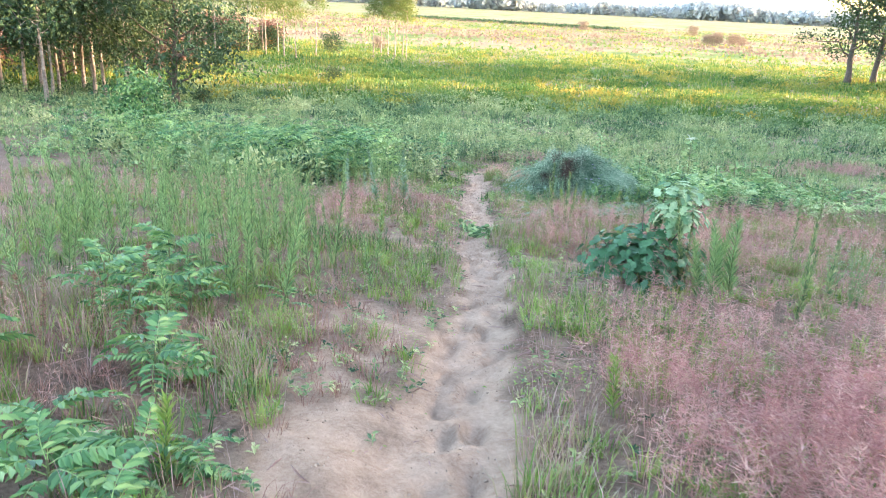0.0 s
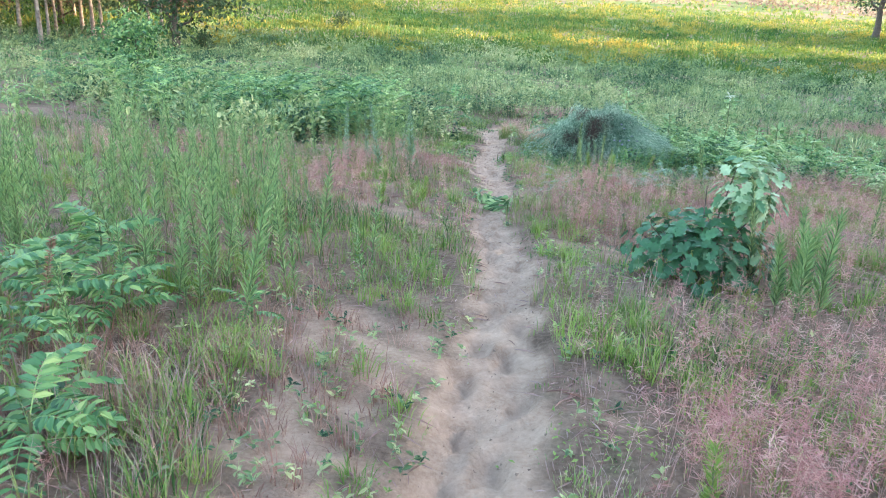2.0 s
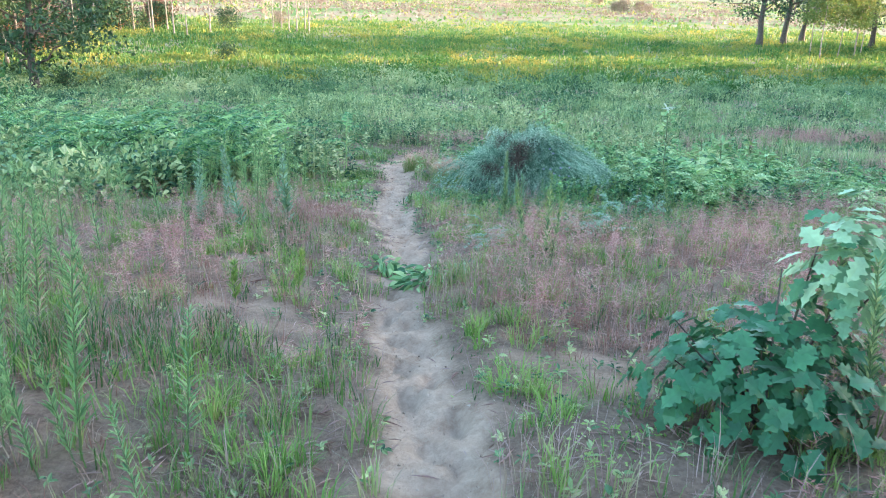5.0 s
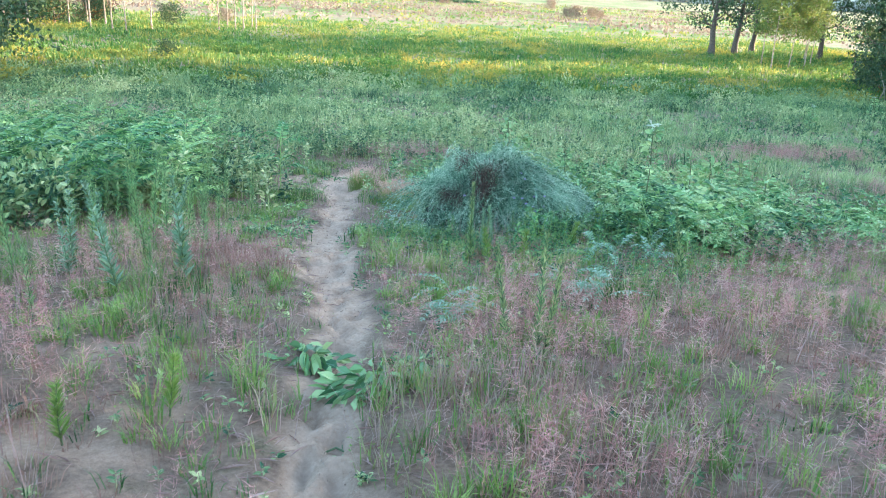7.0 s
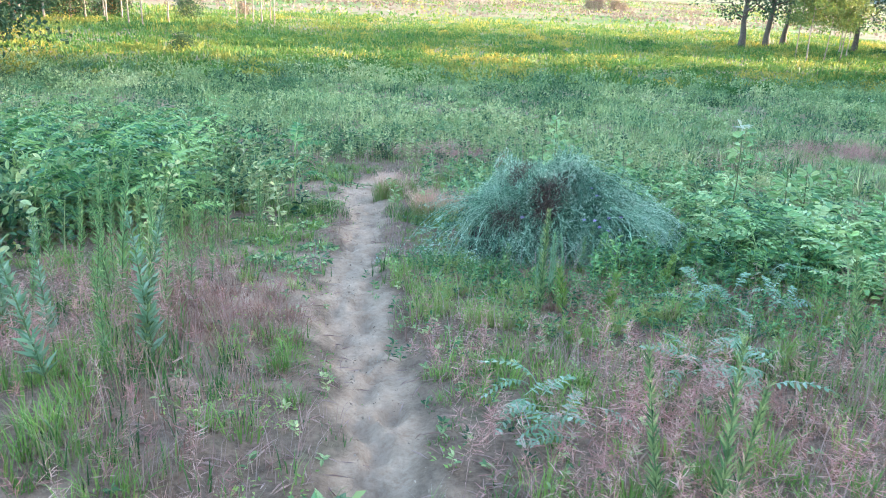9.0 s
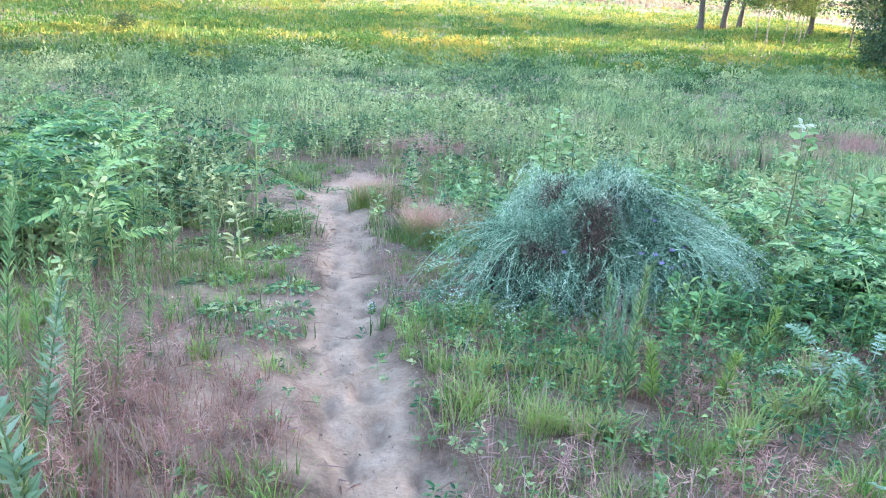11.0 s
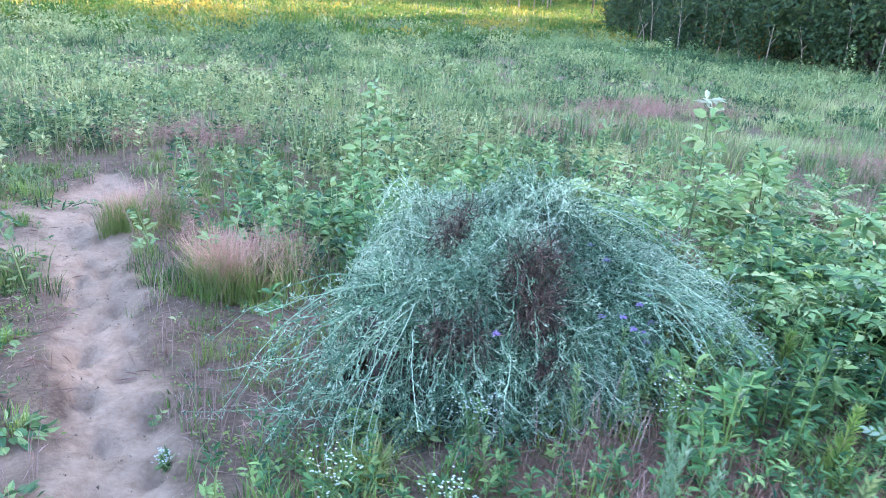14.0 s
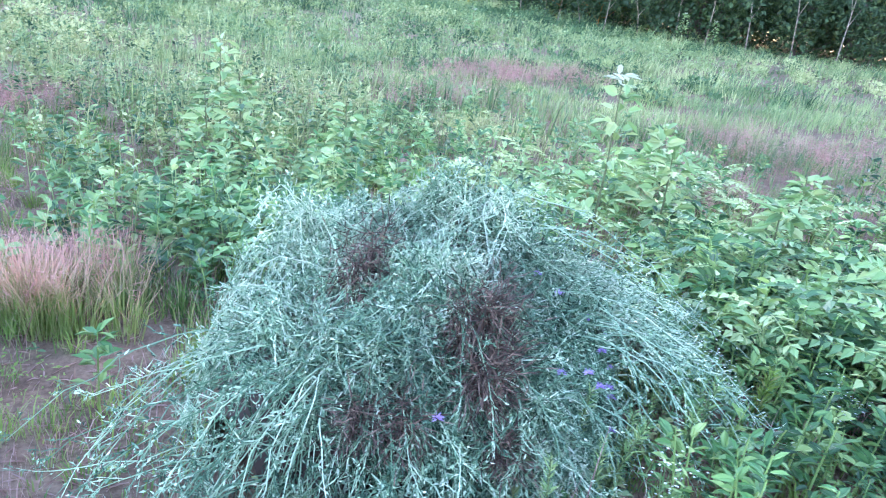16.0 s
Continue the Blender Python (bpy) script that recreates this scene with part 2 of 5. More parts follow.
OAKLEAF = plant_material("oak_leaf", [(0, (.05, .13, .05)), (.6, (.09, .20, .08)), (1, (.36, .46, .25))], rough=.42)
KNAP = plant_material("knapweed", [(0, (.02, .055, .03)), (.4, (.13, .225, .13)), (.72, (.35, .45, .285)), (1, (.62, .66, .49))], rough=.6, through=.1)
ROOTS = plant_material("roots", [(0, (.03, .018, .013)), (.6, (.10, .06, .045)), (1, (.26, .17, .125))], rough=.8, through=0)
TREELEAF = plant_material("tree_leaf", [(0, (.024, .05, .02)), (.6, (.052, .088, .03)), (1, (.12, .145, .04))], through=.2)
BIRCHLEAF = plant_material("birch_leaf", [(0, (.10, .15, .03)), (.6, (.16, .19, .04)), (1, (.25, .22, .05))], through=.35)
DOCK = plant_material("dock_seed", [(0, (.13, .06, .035)), (.6, (.26, .13, .08)), (1, (.40, .24, .15))], through=.15)
PURPLE = plant_material("purple_flower", [(0, (.45, .28, .62)), (1, (.62, .45, .78))], through=.3)
WHITE = plant_material("white_flower", [(0, (.62, .62, .55)), (1, (.78, .78, .72))], through=.3)
BARK = bark_material("bark", (.05, .035, .025), (.14, .10, .075))
PALE = bark_material("pale_bark", (.15, .10, .075), (.44, .33, .26), .22)


def ground_material():
    m, nodes, links, shader = material("ground")
    at = nodes.new("ShaderNodeAttribute")
    at.attribute_name = "tone"
    far = nodes.new("ShaderNodeAttribute")
    far.attribute_name = "along"
    fine, mid, big = noise_node(nodes, links, .03, 8, .7), noise_node(nodes, links, .35, 6), noise_node(nodes, links, 14.0, 6, .65)
    sand = ramp_node(nodes, links, noise_node(nodes, links, .16, 5, .65), [(.3, (.29, .18, .115)), (.5, (.44, .285, .19)), (.7, (.54, .365, .25))])
    sand = mix_node(nodes, links, .35, sand, ramp_node(nodes, links, fine, [(.35, (.25, .15, .095)), (.7, (.58, .405, .285))]))
    soil = ramp_node(nodes, links, mid, [(.3, (.105, .066, .041)), (.55, (.235, .152, .103)), (.75, (.10, .10, .045))])
    soil = mix_node(nodes, links, .4, soil, ramp_node(nodes, links, fine, [(.4, (.07, .042, .028)), (.65, (.32, .21, .145))]))
    near = mix_node(nodes, links, at.outputs["Fac"], soil, sand)
    green = ramp_node(nodes, links, big, [(.3, (.08, .13, .032)), (.45, (.16, .19, .052)), (.54, (.27, .185, .12)), (.64, (.25, .205, .095)), (.78, (.145, .17, .045))])
    links.new(mix_node(nodes, links, far.outputs["Fac"], near, green), shader.inputs["Base Color"])
    shader.inputs["Roughness"].default_value = .95
    shader.inputs["Specular IOR Level"].default_value = .15
    bump = nodes.new("ShaderNodeBump")
    bump.inputs["Strength"].default_value, bump.inputs["Distance"].default_value = .9, .05
    crumbs = noise_node(nodes, links, .09, 7, .75)
    links.new(crumbs, bump.inputs["Height"]), links.new(bump.outputs[0], shader.inputs["Normal"])
    return m


# ---- ground: one sheet to the horizon ----
def spread(parts):
    return np.unique(np.concatenate([np.arange(a, b, s) for a, b, s in parts]).round(4))


gx = spread([(-2400, -300, 150), (-300, -60, 20), (-60, -12, 3), (-12, -2, .3), (-2, 4.4, .06), (4.4, 14, .3), (14, 70, 3), (70, 300, 20), (300, 2401, 150)])
gy = spread([(-400, -60, 40), (-60, -6, 3), (-6, 0, .4), (0, 18, .06), (18, 26, .12), (26, 60, 1), (60, 140, 4), (140, 600, 40), (600, 3601, 200)])
X, Y = np.meshgrid(gx, gy)
n_x, n_y = len(gx), len(gy)
idx = np.arange(n_x * n_y).reshape(n_y, n_x)
a, b, c, d = idx[:-1, :-1].ravel(), idx[:-1, 1:].ravel(), idx[1:, 1:].ravel(), idx[1:, :-1].ravel()
tris = np.concatenate([np.stack([a, b, c], 1), np.stack([a, c, d], 1)])
ground_me = mesh_of("ground", np.stack([X, Y, ground_z(X, Y)], -1).reshape(-1, 3), tris, sand_at(X, Y).ravel(), np.clip((Y - 22) / 14, 0, 1).ravel(), True)
single("ground", ground_me, ground_material(), "sandy hillside and flat meadow with a trodden path", "ground", "structure")


def on_ground(x, y, sink=0.0):
    return np.stack([x, y, ground_z(x, y) - sink], -1)


def tufts(rng, x, y, per, height, width, spread_r, tone, lean=(.1, .7)):
    """Tufts of blades at places, each blade with its own height, lean and hue."""
    n = len(x) * per
    i = np.repeat(np.arange(len(x)), per)
    r, az = spread_r[i] * np.sqrt(rng.random(n)), rng.uniform(0, 2 * np.pi, n)
    px, py = x[i] + r * np.cos(az), y[i] + r * np.sin(az)
    out = az + rng.normal(0, .7, n)
    h = height[i] * rng.uniform(.45, 1.1, n)
    return blades(on_ground(px, py, .01), h, width * rng.uniform(.6, 1.3, n), out, rng.uniform(*lean, n), np.clip(tone[i] + rng.normal(0, .15, n), 0, 1), rng)


def scatter(rng, n, x0, x1, y0, y1, keep):
    x, y = rng.uniform(x0, x1, n), rng.uniform(y0, y1, n)
    ok = rng.random(n) < keep(x, y)
    return x[ok], y[ok]


HEAP = (2.95, 15.06)


def seen(x, y):
    """The ground on either side of the path that a walker looks over."""
    return (x > -.62 * (y + 1.2) - .5) & (x < .75 * (y + 1.2) + .6)


def off_heap(x, y):
    return (((x - HEAP[0]) / 1.0) ** 2 + ((y - HEAP[1]) / .8) ** 2 > 1)


def pinkness(x, y):
    """Where the pink grass grows."""
    spots = [(1.85, 2.1, .65, .9, 1.5), (1.35, 3.4, .45, .6, .8), (2.6, 2.9, .8, .9, 1.1), (2.0, 4.3, .7, .9, 1.05), (3.3, 4.4, .8, 1.2, .8), (2.9, 7.2, .9, 1.2, .75), (1.6, 8.2, .5, .7, .65), (1.9, 10.5, .9, 2.0, .7), (4.5, 9.0, 2.0, 2.6, .62), (5.2, 12.3, 2.0, 1.0, .55), (-1.3, 10.0, 1.0, 1.6, .5),
             (-.9, 12.5, 1.0, 1.5, .6), (2.0, 17.2, .35, .5, 1.0), (1.8, 19.6, .4, .9, .9), (14, 25, 2.2, 1.3, 1.0), (9.8, 23.0, 1.5, 1.0, .7), (3.0, 23.8, 1.2, .8, .9), (11.5, 17.5, 1.5, 1.6, .7),
             (.2, 8.3, .4, .8, .3), (7.5, 16.5, .9, .8, .35), (-3.8, 12.0, 1.6, 2.0, .4), (-3.0, 3.0, 1.2, 2.0, .25)]
    v = 0.0
    for cx, cy, rx, ry, k in spots:
        v = np.maximum(v, k * np.exp(-((x - cx) / rx) ** 2 - ((y - cy) / ry) ** 2))
    v = v * (1 - .75 * np.exp(-((x - 3.0) / 2.0) ** 4 - ((y - 12.9) / 1.4) ** 4))
    return np.clip(v * (1 + .5 * field(x, y, .9, 9)), 0, 1)


# ---- grass on the hillside ----
rng = np.random.default_rng(11)
x, y = scatter(rng, 48000, -9, 13, .2, 25, lambda x, y: seen(x, y) * np.clip(.5 + .75 * field(x, y, .7, 21) + .3 * field(x, y, .25, 24), .2, 1) * (1 - sand_at(x, y)) ** 3 * off_heap(x, y))
tone = np.clip(.38 + .38 * field(x, y, 1.5, 22) + rng.normal(0, .2, len(x)), 0, 1)
short = 1 - .55 * np.exp(-((x - 3.2) / 2.6) ** 4 - ((y - 12.9) / 1.7) ** 4) - .35 * np.exp(-((x - 1.9) / 1.3) ** 4 - ((y - 5) / 2.2) ** 4)
v, t, tn, al = tufts(rng, x, y, 8, (.05 + .20 * np.clip(.5 + field(x, y, 1.8, 23), 0, 1.3)) * short, .0065, np.full(len(x), .06), tone)
single("hill_grass", mesh_of("hill_grass", v, t, tn, al), GRASS, "thin green and straw grass tufts on sandy slope", "grass", "stuff")

x, y = scatter(rng, 11500, -5, 7, .5, 23, lambda x, y: seen(x, y) * np.clip(.25 + .7 * field(x, y, .8, 31), .05, 1) * (1 - .8 * sand_at(x, y)) ** 2 * (np.abs(x - track_x(y)) > .36) * off_heap(x, y))
v, t, tn, al = tufts(rng, x, y, 34, .09 + .13 * rng.random(len(x)), .006, .04 + .08 * rng.random(len(x)), rng.random(len(x)) * .7, (.15, .9))
single("lime_tufts", mesh_of("lime_tufts", v, t, tn, al), LIME, "dense lime green grass tufts beside the path", "grass", "stuff")

x, y = scatter(rng, 620, 1.0, 5.6, 11.6, 14.7, lambda x, y: np.clip(.55 + .8 * field(x, y, .5, 37), .1, 1) * (1 - sand_at(x, y)) ** 2 * (np.abs(x - track_x(y)) > .42) * off_heap(x, y))
v, t, tn, al = tufts(rng, x, y, 30, .05 + .07 * rng.random(len(x)), .006, .05 + .06 * rng.random(len(x)), rng.random(len(x)) * .55, (.15, .9))
single("heap_grass", mesh_of("heap_grass", v, t, tn, al), LIME, "green grass tufts in front of weed heap", "grass", "stuff")

# straw-green tussocks and low leafy weeds in front of the heap
x, y = np.concatenate([np.stack([rng.normal(cx, .07, 8), rng.normal(cy, .06, 8)]) for cx, cy in [(1.62, 12.6), (1.85, 12.5), (1.5, 13.3), (1.3, 12.9), (2.1, 13.1), (2.9, 12.5), (3.5, 12.9), (1.62, 14.2), (2.5, 12.2), (4.2, 12.4)]], 1)
v, t, tn, al = tufts(rng, x, y, 22, np.full(len(x), .22), .006, np.full(len(x), .06), .55 + .45 * rng.random(len(x)), (.15, .9))
single("heap_tussocks", mesh_of("heap_tussocks", v, t, tn, al), LIME, "straw-green grass tussocks in front of weed heap", "grass", "stuff")

n = 44
x, y = np.r_[rng.normal(2.03, .20, 34), rng.normal(1.62, .12, 10)], np.r_[rng.normal(17.1, .2, 34), rng.normal(19.3, .3, 10)]
v, t, tn, al = tufts(rng, x, y, 64, np.full(n, .50), .006, np.full(n, .09), rng.random(n) * .6, (.15, .6))
PINKTIP = plant_material("pink_tipped_grass", [(0, (.16, .24, .05)), (1, (.32, .32, .11))], tip=(.62, .33, .25), tip_from=.5, through=.2)
single("path_tuft", mesh_of("path_tuft", v, t, tn, al), PINKTIP, "dense lime grass tuft with pink tops", "grass", "stuff")

x, y = scatter(rng, 24000, -9, 12, .2, 24, lambda x, y: seen(x, y) * np.clip(.35 + .5 * field(x, y, 1.3, 41), 0, 1) * (1 - sand_at(x, y)) ** 3 * off_heap(x, y))
v, t, tn, al = tufts(rng, x, y, 5, .15 + .28 * rng.random(len(x)), .004, np.full(len(x), .08), rng.random(len(x)), (.1, .6))
single("dry_stalks", mesh_of("dry_stalks", v, t, tn, al), DRY, "thin dry brown grass stalks", "grass", "stuff")

x, y = np.concatenate([np.stack([rng.normal(cx, rx, k), rng.normal(cy, ry, k)]) for cx, cy, rx, ry, k in
                       [(-.35, 12.7, .45, .7, 420), (2.5, 13.2, .45, .4, 260), (4.5, 12.8, .6, .5, 320), (-.9, 4.2, .5, .8, 260), (-2.3, 3.6, .6, 1.2, 300), (-1.3, 8.4, .6, .8, 260), (3.2, 10.6, .8, .8, 300), (1.7, 8.6, .3, .6, 120)]], 1)
ok = (sand_at(x, y) < .8) & (np.abs(x - track_x(y)) > .4)
x, y = x[ok], y[ok]
v, t, tn, al = tufts(rng, x, y, 14, np.full(len(x), .13), .0045, np.full(len(x), .07), rng.random(len(x)), (.2, 1.2))
RUSTGRASS = plant_material("rust_grass", [(0, (.22, .10, .07)), (.5, (.32, .16, .11)), (1, (.40, .24, .17))], through=.2)
single("rusty_grass", mesh_of("rusty_grass", v, t, tn, al), RUSTGRASS, "short rust-brown dry grass on bare soil", "grass", "stuff")

x, y = scatter(rng, 60000, -4.5, 7, .5, 23, lambda x, y: seen(x, y) * np.clip(.5 + .5 * field(x, y, .8, 43), 0, 1) * np.clip(1.05 - sand_at(x, y), .04, 1) * off_heap(x, y))
n = len(x)
way = np.stack([rng.normal(0, 1, n), rng.normal(0, 1, n), np.full(n, .05)], 1)
v, t, tn, al = leaves(on_ground(x, y, -.006), way, rng.normal(0, .3, (n, 3)) + (0, 0, 1), rng.uniform(.04, .16, n), rng.uniform(.004, .010, n), rng.random(n))
single("straw_litter", mesh_of("straw_litter", v, t, tn, al), DRY, "fallen straw and dead stems on soil", "litter", "stuff")

x, y = scatter(rng, 42000, -1.2, 3, .5, 22.5, lambda x, y: np.clip(sand_at(x, y) * (.5 + .6 * field(x, y, .5, 47)), 0, 1))
n = len(x)
u = rng.normal(0, 1, (n, 4, 3))
u /= np.linalg.norm(u, axis=2, keepdims=True)
v = (on_ground(x, y)[:, None] + u * (rng.uniform(.003, .012, n) ** 1.0)[:, None, None]).reshape(-1, 3)
t = ((np.arange(n) * 4)[:, None, None] + np.array([[0, 1, 2], [0, 2, 3], [0, 3, 1], [1, 3, 2]])[None]).reshape(-1, 3)
CLOD = plant_material("clod", [(0, (.16, .10, .07)), (.5, (.32, .22, .15)), (1, (.46, .34, .25))], through=0, rough=.95)
single("clods", mesh_of("clods", v, t, np.repeat(rng.random(n), 4), np.zeros(4 * n)), CLOD, "crumbs of earth and tiny stones on sand", "clods", "stuff")


def pink_panicles(rng, x, y):
    n = len(x)
    root = on_ground(x, y)
    h = rng.uniform(.22, .48, n)
    az = rng.uniform(0, 2 * np.pi, n)
    stems = blades(root, h, np.full(n, .0022), az, rng.uniform(.1, .6, n), rng.random(n), rng)
    k = 40
    i = np.repeat(np.arange(n), k)
    s = rng.uniform(.4, 1, n * k)
    way = rng.normal(0, 1, (n * k, 3)) * (1, 1, .5) + (0, 0, .3)
    base = root[i] + np.stack([np.cos(az[i]) * .25 * h[i] * s, np.sin(az[i]) * .25 * h[i] * s, h[i] * s * .95], 1)
    hairs = leaves(base, way, rng.normal(0, 1, (n * k, 3)), rng.uniform(.02, .075, n * k), np.full(n * k, .0014), np.clip(rng.random(n)[i] + rng.normal(0, .2, n * k), 0, 1))
    return joined([stems, hairs])


x, y = scatter(rng, 72000, -6, 17, .3, 27, lambda x, y: seen(x, y) * np.clip(pinkness(x, y) * 1.1, 0, 1) ** 1.5 * (1 - sand_at(x, y)) ** 2 * off_heap(x, y))
x2, y2 = scatter(rng, 1300, 1.05, 3.3, .9, 3.8, lambda x, y: np.clip(pinkness(x, y), 0, 1))
x, y = np.r_[x, x2], np.r_[y, y2]
v, t, tn, al = pink_panicles(rng, x, y)
single("pink_grass", mesh_of("pink_grass", v, t, tn, al), PINK, "hazy pink flowering lovegrass panicles", "grass", "stuff")

x, y = scatter(rng, 7000, 4.5, 21, 15.5, 29, lambda x, y: np.clip(.8 + .4 * field(x, y, 1.5, 55), 0, 1) * off_heap(x, y))
v, t, tn, al = tufts(rng, x, y, 7, .16 + .2 * np.clip(.5 + field(x, y, 2, 56), 0, 1.2), .011, np.full(len(x), .13), np.clip(.6 + .3 * field(x, y, 2.5, 57), 0, 1), (.1, .6))
single("pale_grass", mesh_of("pale_grass", v, t, tn, al), HERB, "pale blue-green grass beyond weed heap", "grass", "stuff")

# the same grass goes on to both sides of the slope and behind the start
wide = np.random.default_rng(12)
x, y = scatter(wide, 16000, -24, 32, -10, 27, lambda x, y: ~seen(x, y) * np.clip(.6 + .6 * field(x, y, 1.2, 21), .15, 1) * (1 - sand_at(x, y)) ** 2)
v, t, tn, al = tufts(wide, x, y, 6, .10 + .2 * np.clip(.5 + field(x, y, 1.8, 23), 0, 1.3), .014, np.full(len(x), .16), np.clip(.38 + .38 * field(x, y, 1.5, 22), 0, 1), (.2, 1.0))
single("side_grass", mesh_of("side_grass", v, t, tn, al), GRASS, "green and straw grass across the sandy hillside", "grass", "stuff")

# taller green herbs below the slope
x, y = scatter(rng, 9500, -32, 38, 17, 56, lambda x, y: np.clip((y - 17) / 6 + .3 * field(x, y, 3, 52) - .3 * (np.abs(x - 1) < 2.5) - .75 * ((x < -.8) & (y < 27)), 0, 1) * (1 - sand_at(x, y)) ** 2)
v, t, tn, al = tufts(rng, x, y, 8, .22 + .35 * np.clip(.5 + field(x, y, 4, 51), 0, 1.3), .021, np.full(len(x), .2), np.clip(.6 + .4 * field(x, y, 3, 53) + .3 * field(x, y, .8, 54) - .3 * np.clip((y - 30) / 8, 0, 1), 0, 1), (.1, .8))
single("tall_herbs", mesh_of("tall_herbs", v, t, tn, al), HERB, "tall blue-green herbs and grass below the slope", "grass", "stuff")

# meadow on the valley floor
x, y = scatter(rng, 13000, -52, 80, 50, 125, lambda x, y: np.clip(1.2 - (y - 52) / 110, .2, 1))
v, t, tn, al = tufts(rng, x, y, 6, .3 + .35 * np.clip(.5 + field(x, y * 2, 6, 61), 0, 1.4), .085, np.full(len(x), .8), np.clip(.45 + .4 * field(x, y * 2.5, 9, 62), 0, .9), (.05, .6))
single("meadow_plants", mesh_of("meadow_plants", v, t, tn, al), MEADOW, "dense yellow-green wet meadow plants", "meadow", "stuff")


# ---- heap of uprooted weeds ----
def heap_of_weeds():
    rng = np.random.default_rng(77)
    cx, cy = HEAP
    gz = float(ground_z(cx, cy))
    top = thing("weed_heap", "mound of uprooted grey-green knapweed with brown roots and purple flowers", "weed heap", at=(cx - .05, cy, gz))
    top.scale = (.86, .93, 1.0)

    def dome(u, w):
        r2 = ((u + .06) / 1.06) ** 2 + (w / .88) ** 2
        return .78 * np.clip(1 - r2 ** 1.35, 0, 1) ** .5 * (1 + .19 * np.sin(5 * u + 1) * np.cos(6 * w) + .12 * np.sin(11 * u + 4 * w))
    # dark filler core, added to close the view through the stems
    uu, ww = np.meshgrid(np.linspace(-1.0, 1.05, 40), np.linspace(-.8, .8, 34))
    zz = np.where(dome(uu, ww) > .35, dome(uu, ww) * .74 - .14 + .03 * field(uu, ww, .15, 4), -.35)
    k = np.arange(40 * 34).reshape(34, 40)
    a, b, c, d = k[:-1, :-1].ravel(), k[:-1, 1:].ravel(), k[1:, 1:].ravel(), k[1:, :-1].ravel()
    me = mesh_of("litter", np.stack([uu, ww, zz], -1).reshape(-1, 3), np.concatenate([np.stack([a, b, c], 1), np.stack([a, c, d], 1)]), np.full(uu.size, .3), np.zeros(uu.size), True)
    part("litter", me, ROOTS, top, "dark brown filler core of matted litter")
    for bundle in range(74):
        ps = []
        caz = bundle * 2.4
        cr = .93 * np.sqrt((bundle + .5) / 46)
        lay, tint_and_shade = rng.normal(0, 1.0), rng.normal(0, .14)
        # right front stems lose tone: the shade there is put into their colour
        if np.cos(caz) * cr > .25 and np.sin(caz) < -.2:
            tint_and_shade -= .12
        if 46 <= bundle < 50:
            caz, cr, lay = (3.5, 3.9, 4.2, 5.9)[bundle - 46], .9, 0.0
        sheaf = bundle >= 50
        if sheaf:
            tint_and_shade = rng.normal(.06, .12)
        for _ in range(34 if bundle >= 62 else 20 if sheaf else 34 if np.sin(caz) < -.1 else 20):
            u, w = cr * np.cos(caz) * .95 + rng.normal(0, .12), cr * np.sin(caz) * .78 + rng.normal(0, .10)
            # skylit top paler, low front darker: light and shade put into the stem tone
            hue = tint_and_shade + .22 * (dome(u, w) - .5) - (.2 if w < -.35 else 0)
            heading = np.arctan2(w / .6, u / .95) + lay + rng.normal(0, 1.3)
            length, n = rng.uniform(.25, .8) * (1.3 if rng.random() < .12 or bundle == 46 else 1), 10
            lift, rise, curl = rng.uniform(-.08, .05), rng.uniform(-.02, .2), rng.normal(0, .22)
            pts = []
            for q in range(n):
                z = dome(u, w) + lift + rise * np.sin(np.pi * .8 * q / n)
                pts.append((u, w, z))
                heading += curl + rng.normal(0, .3)
                u, w = u + np.cos(heading) * length / n, w + np.sin(heading) * length / n
                far = np.hypot((u + .06) / 1.06, w / .88)
                if far > 1.02 and bundle < 46:
                    u, w = (u + .06) * 1.02 / far - .06, w * 1.02 / far
            pts = np.array(pts)
            if sheaf:
                # long stems thrown across the mound, arching out over its flank
                out = (.1, -.15, .25, -.5, .0, -.3, -.7, .4, -1.0, -.1, 3.3, 3.45, -1.2, -1.4, -1.55, -1.7, -1.85, -2.0, -2.2, -2.4, -2.6, -1.3, -1.6, -1.95, -2.8, -2.3)[bundle - 50]
                a0 = out + rng.normal(0, .75 if bundle >= 62 else .22)
                u0, w0 = (.62 if np.cos(out) > 0 else .9) * np.cos(out) + rng.normal(0, .16), .34 * np.sin(out) - .12 + rng.normal(0, .16)
                length = rng.uniform(.65, 1.0)
                if bundle >= 62:
                    u0, w0, length = .85 * np.cos(out) + rng.normal(0, .2), .80 * np.sin(out) + rng.normal(0, .12), rng.uniform(.22, .5)
                f = np.linspace(0, 1, n)
                bend = rng.normal(0, .8 if bundle >= 62 else .35)
                pts = np.column_stack([u0 + length * f * np.cos(a0 + bend * f), w0 + length * f * np.sin(a0 + bend * f), dome(u0, w0) * (rng.uniform(.35, 1.05) if bundle >= 62 else 1) + rng.uniform(-.02, .08) + .16 * f - rng.uniform(.3, .6) * f ** 2])
            for q in range(1, n):
                pts[q, 2] = np.clip(pts[q, 2], pts[q - 1, 2] - length / n * 1.9, pts[q - 1, 2] + length / n * .8)
            pts[:, 2] = np.maximum(pts[:, 2], .012 + .02 * rng.random())
            pts[1:-1] += rng.normal(0, .007, (n - 2, 3))
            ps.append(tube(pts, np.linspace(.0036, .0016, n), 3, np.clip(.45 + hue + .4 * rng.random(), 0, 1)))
            m = 15
            s = rng.integers(1, n - 1, m)
            f = rng.random(m)[:, None]
            base = pts[s] * (1 - f) + pts[s + 1] * f
